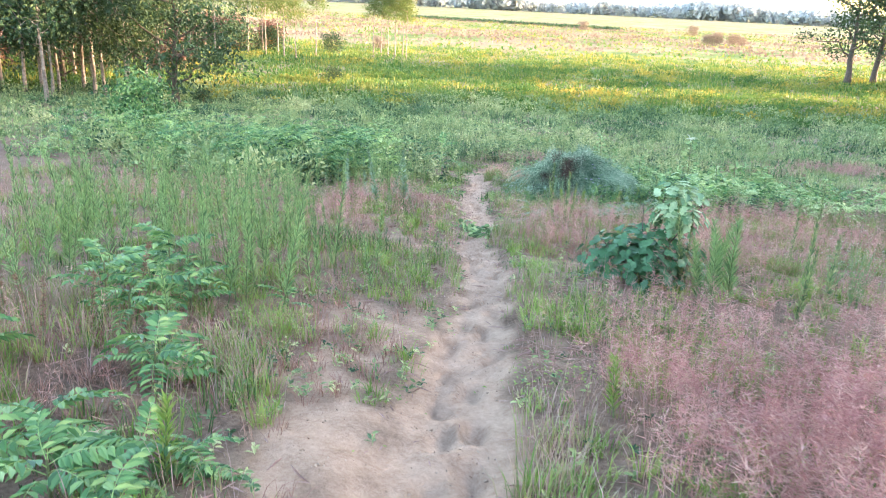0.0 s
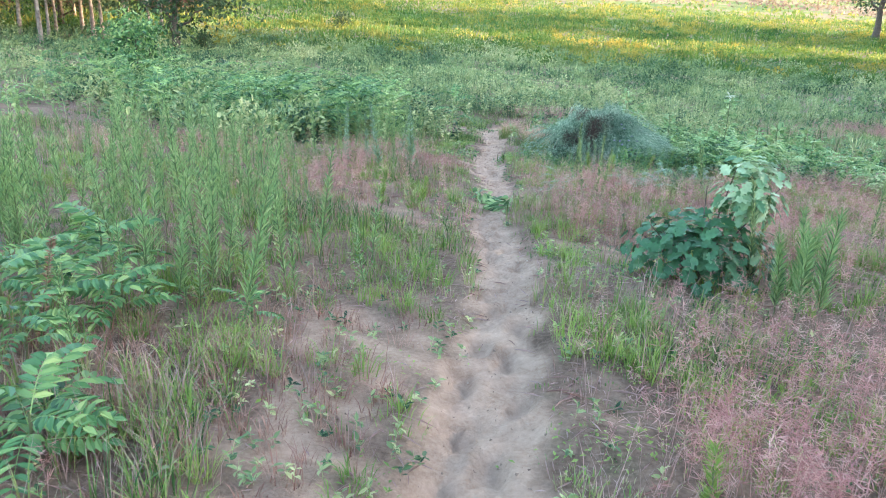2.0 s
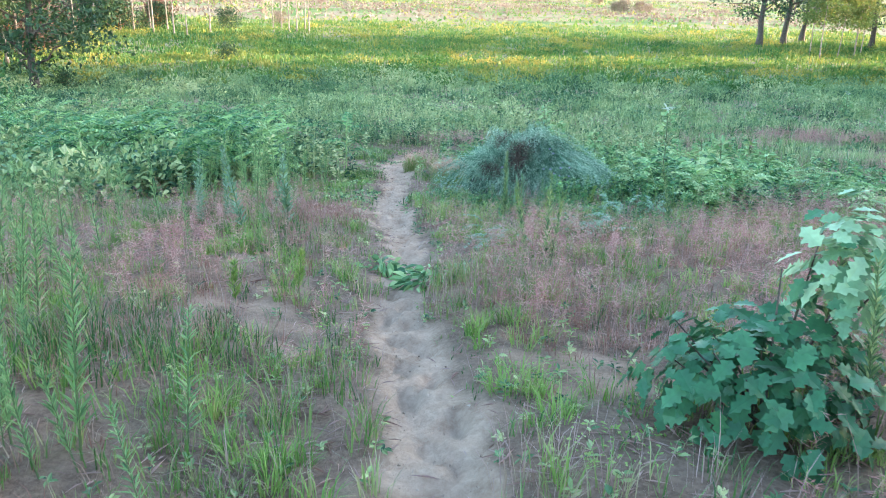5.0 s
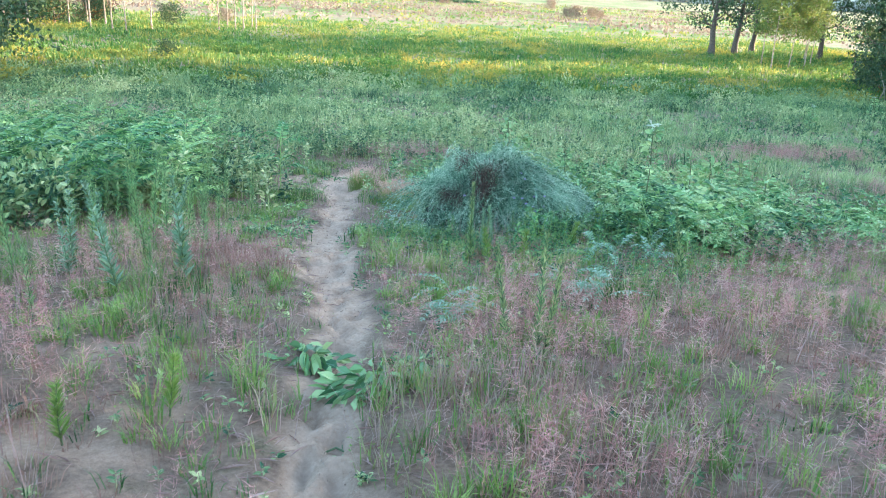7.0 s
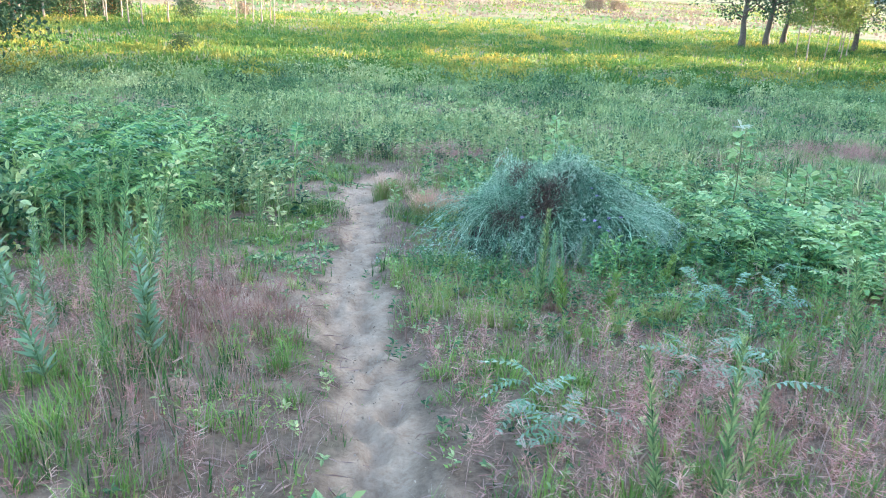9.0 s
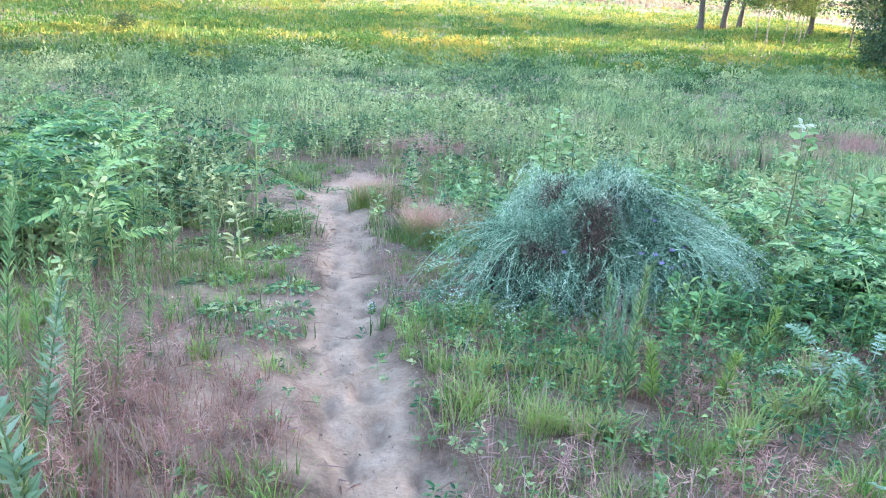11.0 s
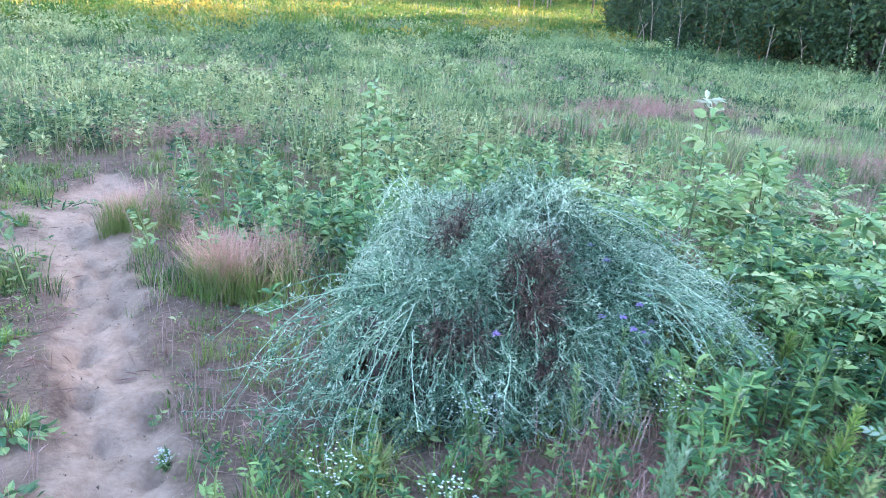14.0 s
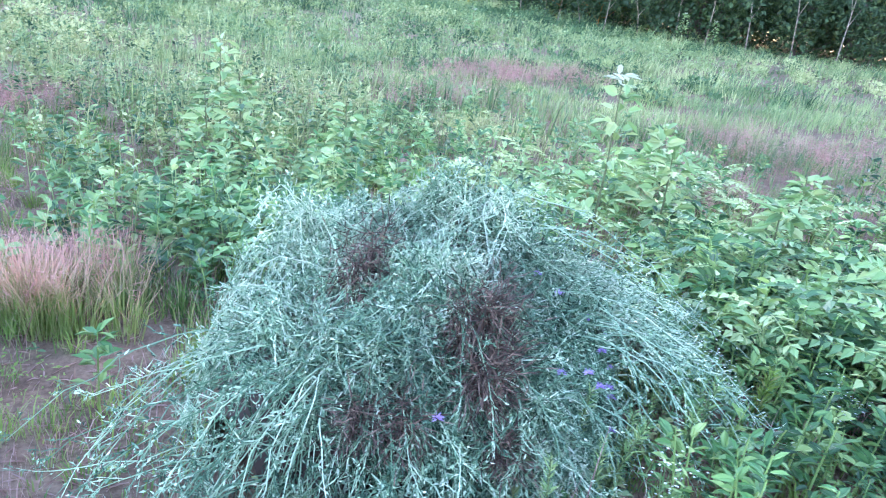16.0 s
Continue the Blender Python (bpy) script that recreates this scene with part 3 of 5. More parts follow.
            way = (pts[s + 1] - pts[s]) / (length / n) + rng.normal(0, .7, (m, 3)) + (0, 0, .25)
            way /= np.linalg.norm(way, axis=1, keepdims=True)
            reach = rng.uniform(.03, .09, m)
            bent = way + rng.normal(0, .45, (m, 3)) + (0, 0, .2)
            bent /= np.linalg.norm(bent, axis=1, keepdims=True)
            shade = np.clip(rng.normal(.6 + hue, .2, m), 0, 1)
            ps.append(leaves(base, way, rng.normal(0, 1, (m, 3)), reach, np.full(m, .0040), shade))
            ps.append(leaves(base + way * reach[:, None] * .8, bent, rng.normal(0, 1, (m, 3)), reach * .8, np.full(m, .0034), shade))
            m2 = 66
            j = rng.integers(0, m, m2)
            b2 = base[j] + way[j] * (reach[j] * rng.uniform(.1, 1, m2))[:, None] + bent[j] * (reach[j] * rng.uniform(0, .6, m2))[:, None]
            b2[:24] = pts[rng.integers(1, n, 24)] + rng.normal(0, .006, (24, 3))
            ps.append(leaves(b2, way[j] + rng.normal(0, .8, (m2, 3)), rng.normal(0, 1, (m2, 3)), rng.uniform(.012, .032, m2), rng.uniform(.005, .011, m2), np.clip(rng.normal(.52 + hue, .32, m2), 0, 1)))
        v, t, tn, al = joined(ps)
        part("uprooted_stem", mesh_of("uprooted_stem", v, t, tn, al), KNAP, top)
    for (u, w, z, r, n) in [(-.30, -.55, .79, .14, 850), (-.36, -.68, .69, .10, 380), (-.80, -.52, .56, .07, 150), (-.68, -.62, .56, .07, 130), (-.45, -.05, .84, .14, 350), (.1, .0, .82, .10, 200), (-.36, -.82, .48, .06, 100), (.4, -.1, .74, .09, 150)]:
        ps = []
        ang, rad = rng.uniform(0, 6.28, n), r * rng.random(n) ** .6
        base = np.stack([u + rad * np.cos(ang), w + .35 * rad * rng.normal(0, 1, n), z + rad * np.sin(ang) * .9], 1)
        way = rng.normal(0, 1, (n, 3)) * (1, .6, 1) + (0, -.3, -.5)
        for q in range(3):
            ps.append(leaves(base, way, rng.normal(0, 1, (n, 3)), np.full(n, .07), np.full(n, .004), rng.random(n)))
            base = base + way / np.linalg.norm(way, axis=1, keepdims=True) * .06
            way = way + rng.normal(0, .6, (n, 3))
        v, t, tn, al = joined(ps)
        part("root_tangle", mesh_of("root_tangle", v, t, tn, al), ROOTS, top, "tangle of fine brown roots")
    n = 26
    way = rng.normal(0, 1, (n, 3)) * (1, 1, .3) + (0, 0, .5)
    v, t, tn, al = leaves(np.zeros((n, 3)), way, rng.normal(0, 1, (n, 3)), rng.uniform(.018, .03, n), np.full(n, .008), rng.random(n))
    me = mesh_of("flower", v, t, tn, al)
    for u, w in [(-.52, -.62), (.42, -.35), (.5, -.58), (.46, -.68), (.55, -.7), (.6, -.4), (.7, -.45), (.38, -.25), (.3, -.66), (.5, -.68), (.66, -.55), (.75, -.2), (.2, -.6), (.58, -.42), (.35, -.7)]:
        fl = part("flower", me, PURPLE, top, "small purple flower head")
        fl.location = (u - .1, w - .1, max(dome(u, w) + .09, .14))


heap_of_weeds()


# ---- trees ----
def tree_parts(seed, height, radius, crown_from, crown_r, limbs, leaf, per, clump, lean=0.0, droop=0.0):
    rng = np.random.default_rng(seed)
    n = 9
    zs = np.linspace(0, height * .93, n)
    bend = np.cumsum(rng.normal(0, .05 * radius * 6, (n, 2)), 0)
    trunk = np.column_stack([bend[:, 0] + lean * zs * .3, bend[:, 1], zs])
    wood = [tube(trunk, np.linspace(radius, radius * .18, n) * np.r_[1.3, np.ones(n - 1)], 8)]
    spots = []
    for i in range(limbs):
        f = crown_from + (1 - crown_from) * (i + rng.random()) / limbs
        k = min(int(f * (n - 1)), n - 2)
        p = trunk[k] + (trunk[k + 1] - trunk[k]) * (f * (n - 1) - k)
        az = i * 2.4 + rng.normal(0, .4)
        reach = crown_r * (1 - .55 * ((f - crown_from) / (1.001 - crown_from)) ** 1.5) * rng.uniform(.65, 1.15)
        pts = [p]
        for q in range(1, 5):
            s = q / 4
            pts.append(p + np.array([np.cos(az) * reach * s, np.sin(az) * reach * s, reach * (.55 * s - droop * s * s)]) + rng.normal(0, .06 * reach, 3))
        wood.append(tube(pts, np.linspace(radius * .38, radius * .06, 5), 4))
        for q in range(2, 5):
            for _ in range(2 if q < 4 else 3):
                e = pts[q] + rng.normal(0, .28 * reach, 3) * (1, 1, .7)
                if q == 4 or radius < .2:
                    wood.append(tube([pts[q], (pts[q] + e) / 2 + rng.normal(0, .04, 3), e], [radius * .1, radius * .06, radius * .02], 3))
                spots.append(e)
    for _ in range(4):
        spots.append(trunk[-1] + rng.normal(0, .3 * crown_r, 3) * (1, 1, .5))
    spots = np.array(spots)
    m = len(spots) * per
    i = np.repeat(np.arange(len(spots)), per)
    c = spots[i] + rng.normal(0, clump, (m, 3)) * (1, 1, .6)
    tone = np.clip(.5 + rng.normal(0, .2, len(spots))[i] + rng.normal(0, .15, m), 0, 1)
    crown = leaves(c, rng.normal(0, 1, (m, 3)) + (0, 0, -.3 - droop), rng.normal(0, 1, (m, 3)) + (0, 0, 1.2), leaf * rng.uniform(.7, 1.3, m), leaf * .62 * rng.uniform(.7, 1.3, m), tone)
    w = joined(wood)
    return mesh_of("trunk", w[0], w[1], w[2], w[3], True), mesh_of("crown", *crown[:2], crown[2], crown[3])


def tree(kind, name, label, x, y, turn, size, group=""):
    me_t, me_c, bark, leaf = kind
    top = thing(name, label, "tree", group, at=(x, y, float(ground_z(x, y)) - .1))
    top.rotation_euler.z, top.scale = turn, (size,) * 3
    part("trunk", me_t, bark, top)
    part("crown", me_c, leaf, top)
    return top


BROAD = [(*tree_parts(100 + i, 12.5, .26, .05, 4.4, 18, .34, 46, .66), BARK, TREELEAF) for i in range(4)]
OPEN = [(*tree_parts(200 + i, 12.0, .36, .26, 5.0, 14, .34, 36, .6, .1), BARK, TREELEAF) for i in range(2)]
ASPEN = [(*tree_parts(300 + i, 10.5, .11, .30, 2.5, 15, .26, 32, .5), PALE, TREELEAF) for i in range(3)]
SLIM = [(*tree_parts(400 + i, 7.0, .06, .42, 1.3, 9, .22, 26, .38, 0, .3), PALE, BIRCHLEAF) for i in range(3)]
TALL = [(*tree_parts(450 + i, 7.6, .085, .62, 1.0, 8, .17, 24, .34, 0, .2), PALE, BIRCHLEAF) for i in range(3)]
SHRUB = [(*tree_parts(500 + i, 2.4, .05, .02, 1.5, 12, .20, 20, .34), BARK, TREELEAF) for i in range(3)]
HAZY, FRESH, DULL = SHRUB[1][1].copy(), SHRUB[2][1].copy(), SHRUB[0][1].copy()

r = random.Random(5)
# the southern trees stand out of view, added only to shade the hillside
for i in range(46):
    y0 = -40 + 102 * (i / 45)
    edge = np.interp(y0, [-45, 10, 26, 36, 45, 60, 66], [40, 42, 38, 35, 37, 45, 50])
    tree(r.choice(BROAD), "oak_tree", "dark leafy oak at the edge of woods shading the hillside", edge + 1.5 + (i % 3) * 5.0 + r.uniform(-1.2, 1.2), y0 + r.uniform(-1, 1), r.uniform(0, 6), r.uniform(.9, 1.15), "woods beside the hillside")
for i in range(42):
    y0 = 20 + 42 * (i / 41)
    edge = np.interp(y0, [10, 26, 36, 45, 60, 66], [42, 37, 34.5, 36, 44, 49])
    tree(r.choice(SHRUB), "shrub", "dense dark shrub under woodland edge", edge - .5 + (i % 3) * 3.0 + r.uniform(-.6, .6), y0, r.uniform(0, 6), r.uniform(.9, 1.4), "shrubs along the woods")
# row out of view, added to throw a shadow band over the meadow
for x0, y0, s in [(66, 84, 1.0), (70, 88, 1.1), (74, 83, .9), (78, 90, 1.0), (83, 86, 1.1), (88, 92, 1.0), (93, 85, 1.0), (72, 93, .9)]:
    tree(r.choice(BROAD), "oak_tree", "unseen leafy oak added to shade a band of meadow", x0, y0, x0, s, "woods beside the hillside")
for x0, y0, s in [(46.4, 90.2, 1.0), (50.5, 92.5, 1.0), (56, 98, .95), (60, 90, .9)]:
    tree(OPEN[int(x0) % 2], "oak_tree", "open-crowned oak with dark trunk in meadow", x0, y0, x0, s, "trees in the meadow")
for x0, y0, s in [(44.4, 74.8, 1.2), (44.9, 77.4, 1.1), (47.0, 76.0, 1.0), (49.1, 76.6, 1.15), (52.0, 80.0, 1.0), (54, 84, 1.1)]:
    tree(SLIM[int(x0) % 3], "birch_tree", "slim pale-trunked birch with yellow-green drooping leaves", x0, y0, x0, s, "trees in the meadow")
for x0, y0, s in [(-20.2, 45.7, 1.0), (-22.3, 48.8, 1.05), (-20.2, 39.9, .95), (-19.4, 45.2, .9), (-23.5, 44, 1.0), (-25, 49, 1.0), (-27, 43, 1.0), (-29, 50, 1.1), (-24, 54, 1), (-31, 46, 1), (-21, 56, .95), (-18.6, 52, .9), (-27, 58, 1), (-33, 54, 1), (-21.4, 43, .8), (-22.8, 46.6, .85), (-24.2, 47.4, .9), (-18.9, 47.6, .8), (-25.8, 46, .9), (-28.5, 47.5, .95), (-17.8, 44.4, .6)]:
    tree(ASPEN[int(abs(x0) * 3) % 3], "aspen_tree", "aspen with pale sunlit trunk and dense crown", x0, y0, x0, s, "grove beside the meadow")
for x0, y0, s in [(-14.4, 42.2, .75), (-27, 43.5, .8), (-31, 46, .85), (-25, 52, .75), (-36, 42, .9)]:
    tree(BROAD[int(abs(x0)) % 4], "oak_tree", "low leafy oak with dark trunk beside aspen grove", x0, y0, x0, s, "grove beside the meadow")
for x0, y0, s in [(-22.4, 91.8, 1.1), (-20.1, 90.4, 1.1), (-19, 92, 1.0), (-17.5, 88, 1.0), (-15.9, 86, .9), (-24, 93, 1.1), (-26, 91, 1.15), (-14.8, 93, 1.1), (-27.5, 89, 1.0), (-21.5, 95, 1)]:
    tree(TALL[int(abs(x0)) % 3], "birch_tree", "slim birch in a row beyond the meadow", x0, y0, x0, s, "birches behind the meadow")
for x0, y0, s in [(-8.4, 97, 1.0), (-7.6, 98, 1.1), (-6.6, 96, 1.0), (-5.8, 97.5, 1.05), (-5.0, 99, .95), (-4.4, 96.5, 1.0)]:
    tree(TALL[int(abs(x0) * 2) % 3], "birch_tree", "slim birch in a small clump in meadow", x0, y0, x0, s, "birch clump")

for x0, y0, s in [(-26, 34, 1.2), (-26, 60, 1.1), (-30, 60, 1.2), (-24, 92, 1.3), (-28, 94, 1.3),
                  (-21, 97, 1.1), (-14, 100, .9), (-8.7, 63.4, .5), (-30, 100, 1.3)]:
    tree(SHRUB[int(abs(x0) * 2) % 3], "shrub", "rounded leafy shrub in grass", x0, y0, x0, s, "shrubs in the meadow")
for x0, y0, s in [(62, 189, .9), (65, 191, 1.1), (68, 189, 1.0), (71, 191, .8), (78, 253, 1.2), (44, 256, 1.1), (-9, 112, .6)]:
    tree((SHRUB[1][0], HAZY, BARK, REED), "shrub", "brownish dry shrub far out in meadow", x0, y0, x0, s, "dry shrubs far out")
for x0, y0, s in [(-42, 62, 1.5), (-38, 64, 1.7), (-35, 61, 1.4), (-31, 66, 1.6), (-28, 63, 1.5), (-25, 67, 1.5), (-22, 65, 1.3), (-33, 57, 1.2), (-37, 55, 1.4), (-29, 97, 1.6), (-26, 99, 1.5), (-33, 96, 1.6), (-22, 100, 1.3)]:
    tree((SHRUB[0][0], DULL, BARK, BRUSH), "shrub", "reddish brown brush behind the grove", x0, y0, x0, s, "brush behind the grove")
tree((SHRUB[2][0], FRESH, BARK, SUMAC), "shrub", "upright leafy green shrub before the grove", -10.5, 27.2, 1.0, .8)
top = thing("shrub", "small rust-orange leaved shrub beside oak", "shrub", at=(-12.5, 41.0, float(ground_z(-12.5, 41.0))))
part("trunk", SHRUB[0][0], BARK, top), part("crown", SHRUB[0][1].copy(), RUST, top)
top.children[1].data.materials.clear(), top.children[1].data.materials.append(RUST)
top.scale = (.35, .35, .35)

for i in range(22):
    y0 = 18 + 46 * (i / 21)
    edge = np.interp(y0, [10, 26, 36, 45, 60, 66], [42, 37, 34.5, 36, 44, 49])
    tree(r.choice(SHRUB), "shrub", "tall dark undergrowth inside the woods", edge + 11 + (i % 2) * 3 + r.uniform(-1, 1), y0, r.uniform(0, 6), r.uniform(1.6, 2.2), "shrubs along the woods")

# bare pale saplings standing dead at the woods' edge
for i in range(16):
    y0 = 27 + 1.7 * i
    x0 = float(np.interp(y0, [10, 26, 36, 45, 60], [41, 36, 33.5, 35, 43])) - r.uniform(.2, 1.2)
    h, lx, ly = r.uniform(1.6, 3.6), r.uniform(-.7, .7), r.uniform(-.7, .7)
    v, t, tn, al = joined([tube([(0, 0, -.1), (lx * .4, ly * .4, h * .5), (lx, ly, h)], [.035, .025, .012], 5), tube([(lx * .4, ly * .4, h * .5), (lx * .4 + .3, ly * .4 - .2, h * .75)], [.018, .008], 4), tube([(lx * .6, ly * .6, h * .65), (lx * .6 - .3, ly * .6 + .1, h * .9)], [.015, .006], 4)])
    top = thing("dead_sapling", "bare pale dead sapling at woodland edge", "sapling", "dead saplings", at=(x0, y0, float(ground_z(x0, y0))))
    part("trunk", mesh_of("trunk", v, t, tn, al), PALE, top)

# old fence post beside the birches
for x0, y0, h in [(51.6, 72.8, 2.2), (54.5, 72.0, 1.7)]:
    v, t, tn, al = tube([(0, 0, -.2), (.03, 0, h * .5), (.02, .04, h)], [.09, .085, .07], 8)
    top = thing("fence_post", "weathered wooden fence post in meadow", "post", "fence posts", at=(x0, y0, float(ground_z(x0, y0))))
    part("post", mesh_of("post", v, t, tn, al), BARK, top)

# far woods along the valley's end
def far_woods():
    rng = np.random.default_rng(9)
    n = 4200
    x = rng.uniform(-1100, 1500, n)
    y = 950 + rng.uniform(0, 160, n) + 40 * np.sin(x / 160)
    ps = []
    size = 1.35 * rng.uniform(.8, 1.1, n) * (1 + .35 * np.sin(x / 70) * np.sin(x / 31))
    k = 18
    i = np.repeat(np.arange(n), k)
    u = rng.normal(0, 1, (n * k, 3))
    u /= np.linalg.norm(u, axis=1, keepdims=True)
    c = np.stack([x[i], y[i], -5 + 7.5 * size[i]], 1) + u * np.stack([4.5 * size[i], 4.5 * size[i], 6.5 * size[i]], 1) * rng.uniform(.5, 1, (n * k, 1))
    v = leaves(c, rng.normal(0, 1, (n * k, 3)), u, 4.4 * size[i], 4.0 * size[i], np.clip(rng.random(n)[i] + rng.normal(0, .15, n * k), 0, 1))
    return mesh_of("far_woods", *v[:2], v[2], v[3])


# Distance haze is put into this pale grey leaf colour
HAZEDLEAF = plant_material("hazed_leaf", [(0, (.46, .47, .45)), (1, (.56, .56, .53))], through=.45, blotch=.08)
single("far_woods", far_woods(), HAZEDLEAF, "hazy line of distant woods across the valley", "woods", "stuff")

# reeds along the ditch far out, dry reed beds and low clumps across the far meadow
def clumps(rng, x, y, per, size, tone):
    n = len(x) * per
    i = np.repeat(np.arange(len(x)), per)
    base = on_ground(x, y)[i] + rng.normal(0, 1, (n, 3)) * (size, size, size * .12) + (0, 0, size * .25)
    k = size * rng.uniform(.5, 1.1, n)
    return leaves(base, rng.normal(0, 1, (n, 3)) + (0, 0, .6), rng.normal(0, .6, (n, 3)) + (0, 0, 1), k, k * .55, np.clip(tone[i] + rng.normal(0, .07, n), 0, 1))


x = np.linspace(-20, 62, 1200) + rng.normal(0, .6, 1200)
y = 330 - .55 * (x + 20) + rng.normal(0, 1.6, 1200)
v, t, tn, al = clumps(rng, x, y, 3, 1.15, rng.random(1200) * .15)
single("ditch_reeds", mesh_of("ditch_reeds", v, t, tn, al), HERB, "dark green reeds along a far ditch", "reeds", "stuff")
x, y = scatter(rng, 15000, -90, 190, 118, 330, lambda x, y: np.clip(.9 * field(x, y * 2, 34, 71) + .2 + 1.2 * np.exp(-((x - 15) / 50) ** 4 - ((y - 190) / 26) ** 2), 0, 1))
v, t, tn, al = clumps(rng, x, y, 3, .8, np.clip(.5 + .4 * field(x, y, 14, 73), 0, 1))
single("dry_reeds", mesh_of("dry_reeds", v, t, tn, al), REED, "pinkish dry reed beds out in meadow", "reeds", "stuff")
x, y = scatter(rng, 13000, -90, 190, 110, 330, lambda x, y: np.clip(.35 - .7 * field(x, y * 2, 34, 71), 0, .7))
v, t, tn, al = clumps(rng, x, y, 3, .75, np.clip(.55 + .35 * field(x, y * 2, 14, 74), 0, 1))
single("far_meadow", mesh_of("far_meadow", v, t, tn, al), MEADOW, "low yellow-green clumps across the far meadow", "meadow", "stuff")
def mounds(rng, x, y, radius, height, per, leaf, tone, mix=.07):
    """Rounded leafy plants: leaves set over and inside a low dome."""
    n = len(x) * per
    i = np.repeat(np.arange(len(x)), per)
    u = rng.normal(0, 1, (n, 3))
    u[:, 2] = np.abs(u[:, 2])
    u /= np.linalg.norm(u, axis=1, keepdims=True)
    q = rng.uniform(.55, 1.12, n)[:, None]
    base = on_ground(x, y)[i] + u * q * np.stack([radius[i], radius[i], height[i]], 1)
    k = leaf[i] * rng.uniform(.6, 1.3, n)
    return leaves(base, u * (1, 1, .5) + rng.normal(0, .6, (n, 3)) + (0, 0, .25), u + rng.normal(0, .35, (n, 3)) + (0, 0, .6), k, k * rng.uniform(.38, .6, n), np.clip(tone[i] + rng.normal(0, mix, n), 0, 1), True)


x, y = scatter(rng, 2300, -26, 36, 20, 54, lambda x, y: np.clip(.55 + .6 * field(x, y, 3.5, 91) - .5 * ((np.abs(x - 1.2) < 1.6) & (y < 23.5)), 0, 1) * off_heap(x, y))
n = len(x)
r_m = rng.uniform(.22, .6, n) * np.clip(y / 32, .7, 1.3)
v, t, tn, al = mounds(rng, x, y, r_m, r_m * rng.uniform(.6, 1.25, n), 84, .10 + .03 * np.clip((y - 24) / 15, 0, 1.6), np.clip(.5 + .34 * field(x, y, 5, 92) + rng.normal(0, .17, n), 0.05, .95))
x2, y2 = np.concatenate([np.stack([rng.normal(cx, rx, k), rng.normal(cy, ry, k)]) for cx, cy, rx, ry, k in
                         [(-4.2, 18.6, 1.1, 1.2, 34), (-2.9, 17.2, .6, .7, 16), (-6.5, 21, 1.6, 1.6, 34), (-2.6, 21.2, .9, 1.2, 22), (-9, 24, 2, 2, 30), (-3.6, 15.4, .7, .7, 14), (-1.7, 18.9, .4, .8, 8)]], 1)
ok = sand_at(x2, y2) < .3
x2, y2 = x2[ok], y2[ok]
n = len(x2)
r_m = rng.uniform(.32, .62, n)
thick = mounds(rng, x2, y2, r_m, r_m * rng.uniform(1.0, 1.6, n), 190, np.full(n, .115), np.clip(rng.normal(.50, .2, n), .05, .9), .14)
v, t, tn, al = joined([(v, t, tn, al), thick])
single("herb_mounds", mesh_of("herb_mounds", v, t, tn, al), HERB, "rounded leafy herbs at the foot of the slope", "herbs", "stuff")
x, y = scatter(rng, 2600, -48, 76, 46, 112, lambda x, y: np.clip(1.1 - (y - 46) / 90, .25, 1) * np.clip(.6 + .7 * field(x, y * 2, 6, 93), .05, 1))
n = len(x)
r_m = rng.uniform(.45, 1.0, n)
v, t, tn, al = mounds(rng, x, y, r_m, r_m * rng.uniform(.5, .85, n), 60, .19 + .05 * rng.random(n), np.clip(.5 + .42 * field(x, y * 2.5, 8, 75) + rng.normal(0, .2, n), 0, 1))
single("meadow_mounds", mesh_of("meadow_mounds", v, t, tn, al), MEADOW, "rounded bushy plants in wet meadow", "meadow", "stuff")
x, y = scatter(rng, 16000, -50, 80, 48, 118, lambda x, y: np.clip(1.15 - (y - 48) / 90, .25, 1))
v, t, tn, al = clumps(rng, x, y, 5, .30, np.clip(.42 + .45 * field(x, y * 2.5, 8, 75) + rng.normal(0, .12, len(x)), 0, .95))
single("meadow_clumps", mesh_of("meadow_clumps", v, t, tn, al), MEADOW, "bushy leafy clumps in wet meadow", "meadow", "stuff")
x, y = scatter(rng, 9000, -30, 38, 27, 52, lambda x, y: np.clip(.6 + .5 * field(x, y, 4, 76), 0, 1))
v, t, tn, al = clumps(rng, x, y, 6, .17, np.clip(.48 + .35 * field(x, y, 3, 77) + rng.normal(0, .15, len(x)), 0, .95))
single("slope_clumps", mesh_of("slope_clumps", v, t, tn, al), HERB, "leafy clumps at the foot of the slope", "herbs", "stuff")


# ---- leafy plants ----
def compound_leaf(rng, length, pairs, leaf_l, leaf_w, arch=.35, broad=True):
    """One feather-like leaf along +x, arching down."""
    s = np.repeat(np.linspace(.22, .97, pairs), 2)
    sgn = np.tile([1, -1], pairs)
    spine = lambda q: np.stack([length * q, 0 * q, length * arch * (q - 1.4 * q * q)], 1)
    base = np.r_[spine(s), spine(np.array([1.0]))]
    grow = np.r_[1 - .5 * np.abs(s - .5) ** 1.5 * 2, .8]
    way = np.r_[np.stack([.55 + .1 * rng.normal(0, 1, len(s)), sgn * 1.0, -.28 + .15 * rng.normal(0, 1, len(s))], 1), [[1, 0, -.6]]]
    nor = np.tile([0.0, 0, 1], (len(base), 1)) + rng.normal(0, .15, (len(base), 3))
    lf = leaves(base, way, nor, leaf_l * grow, np.full(len(base), leaf_w), np.clip(rng.normal(.55, .2, len(base)), 0, 1), broad)
    q = np.linspace(0, 1, 7)
    return joined([lf, tube(spine(q), np.linspace(.004, .0015, 7) * (length / .4), 3, .9)])


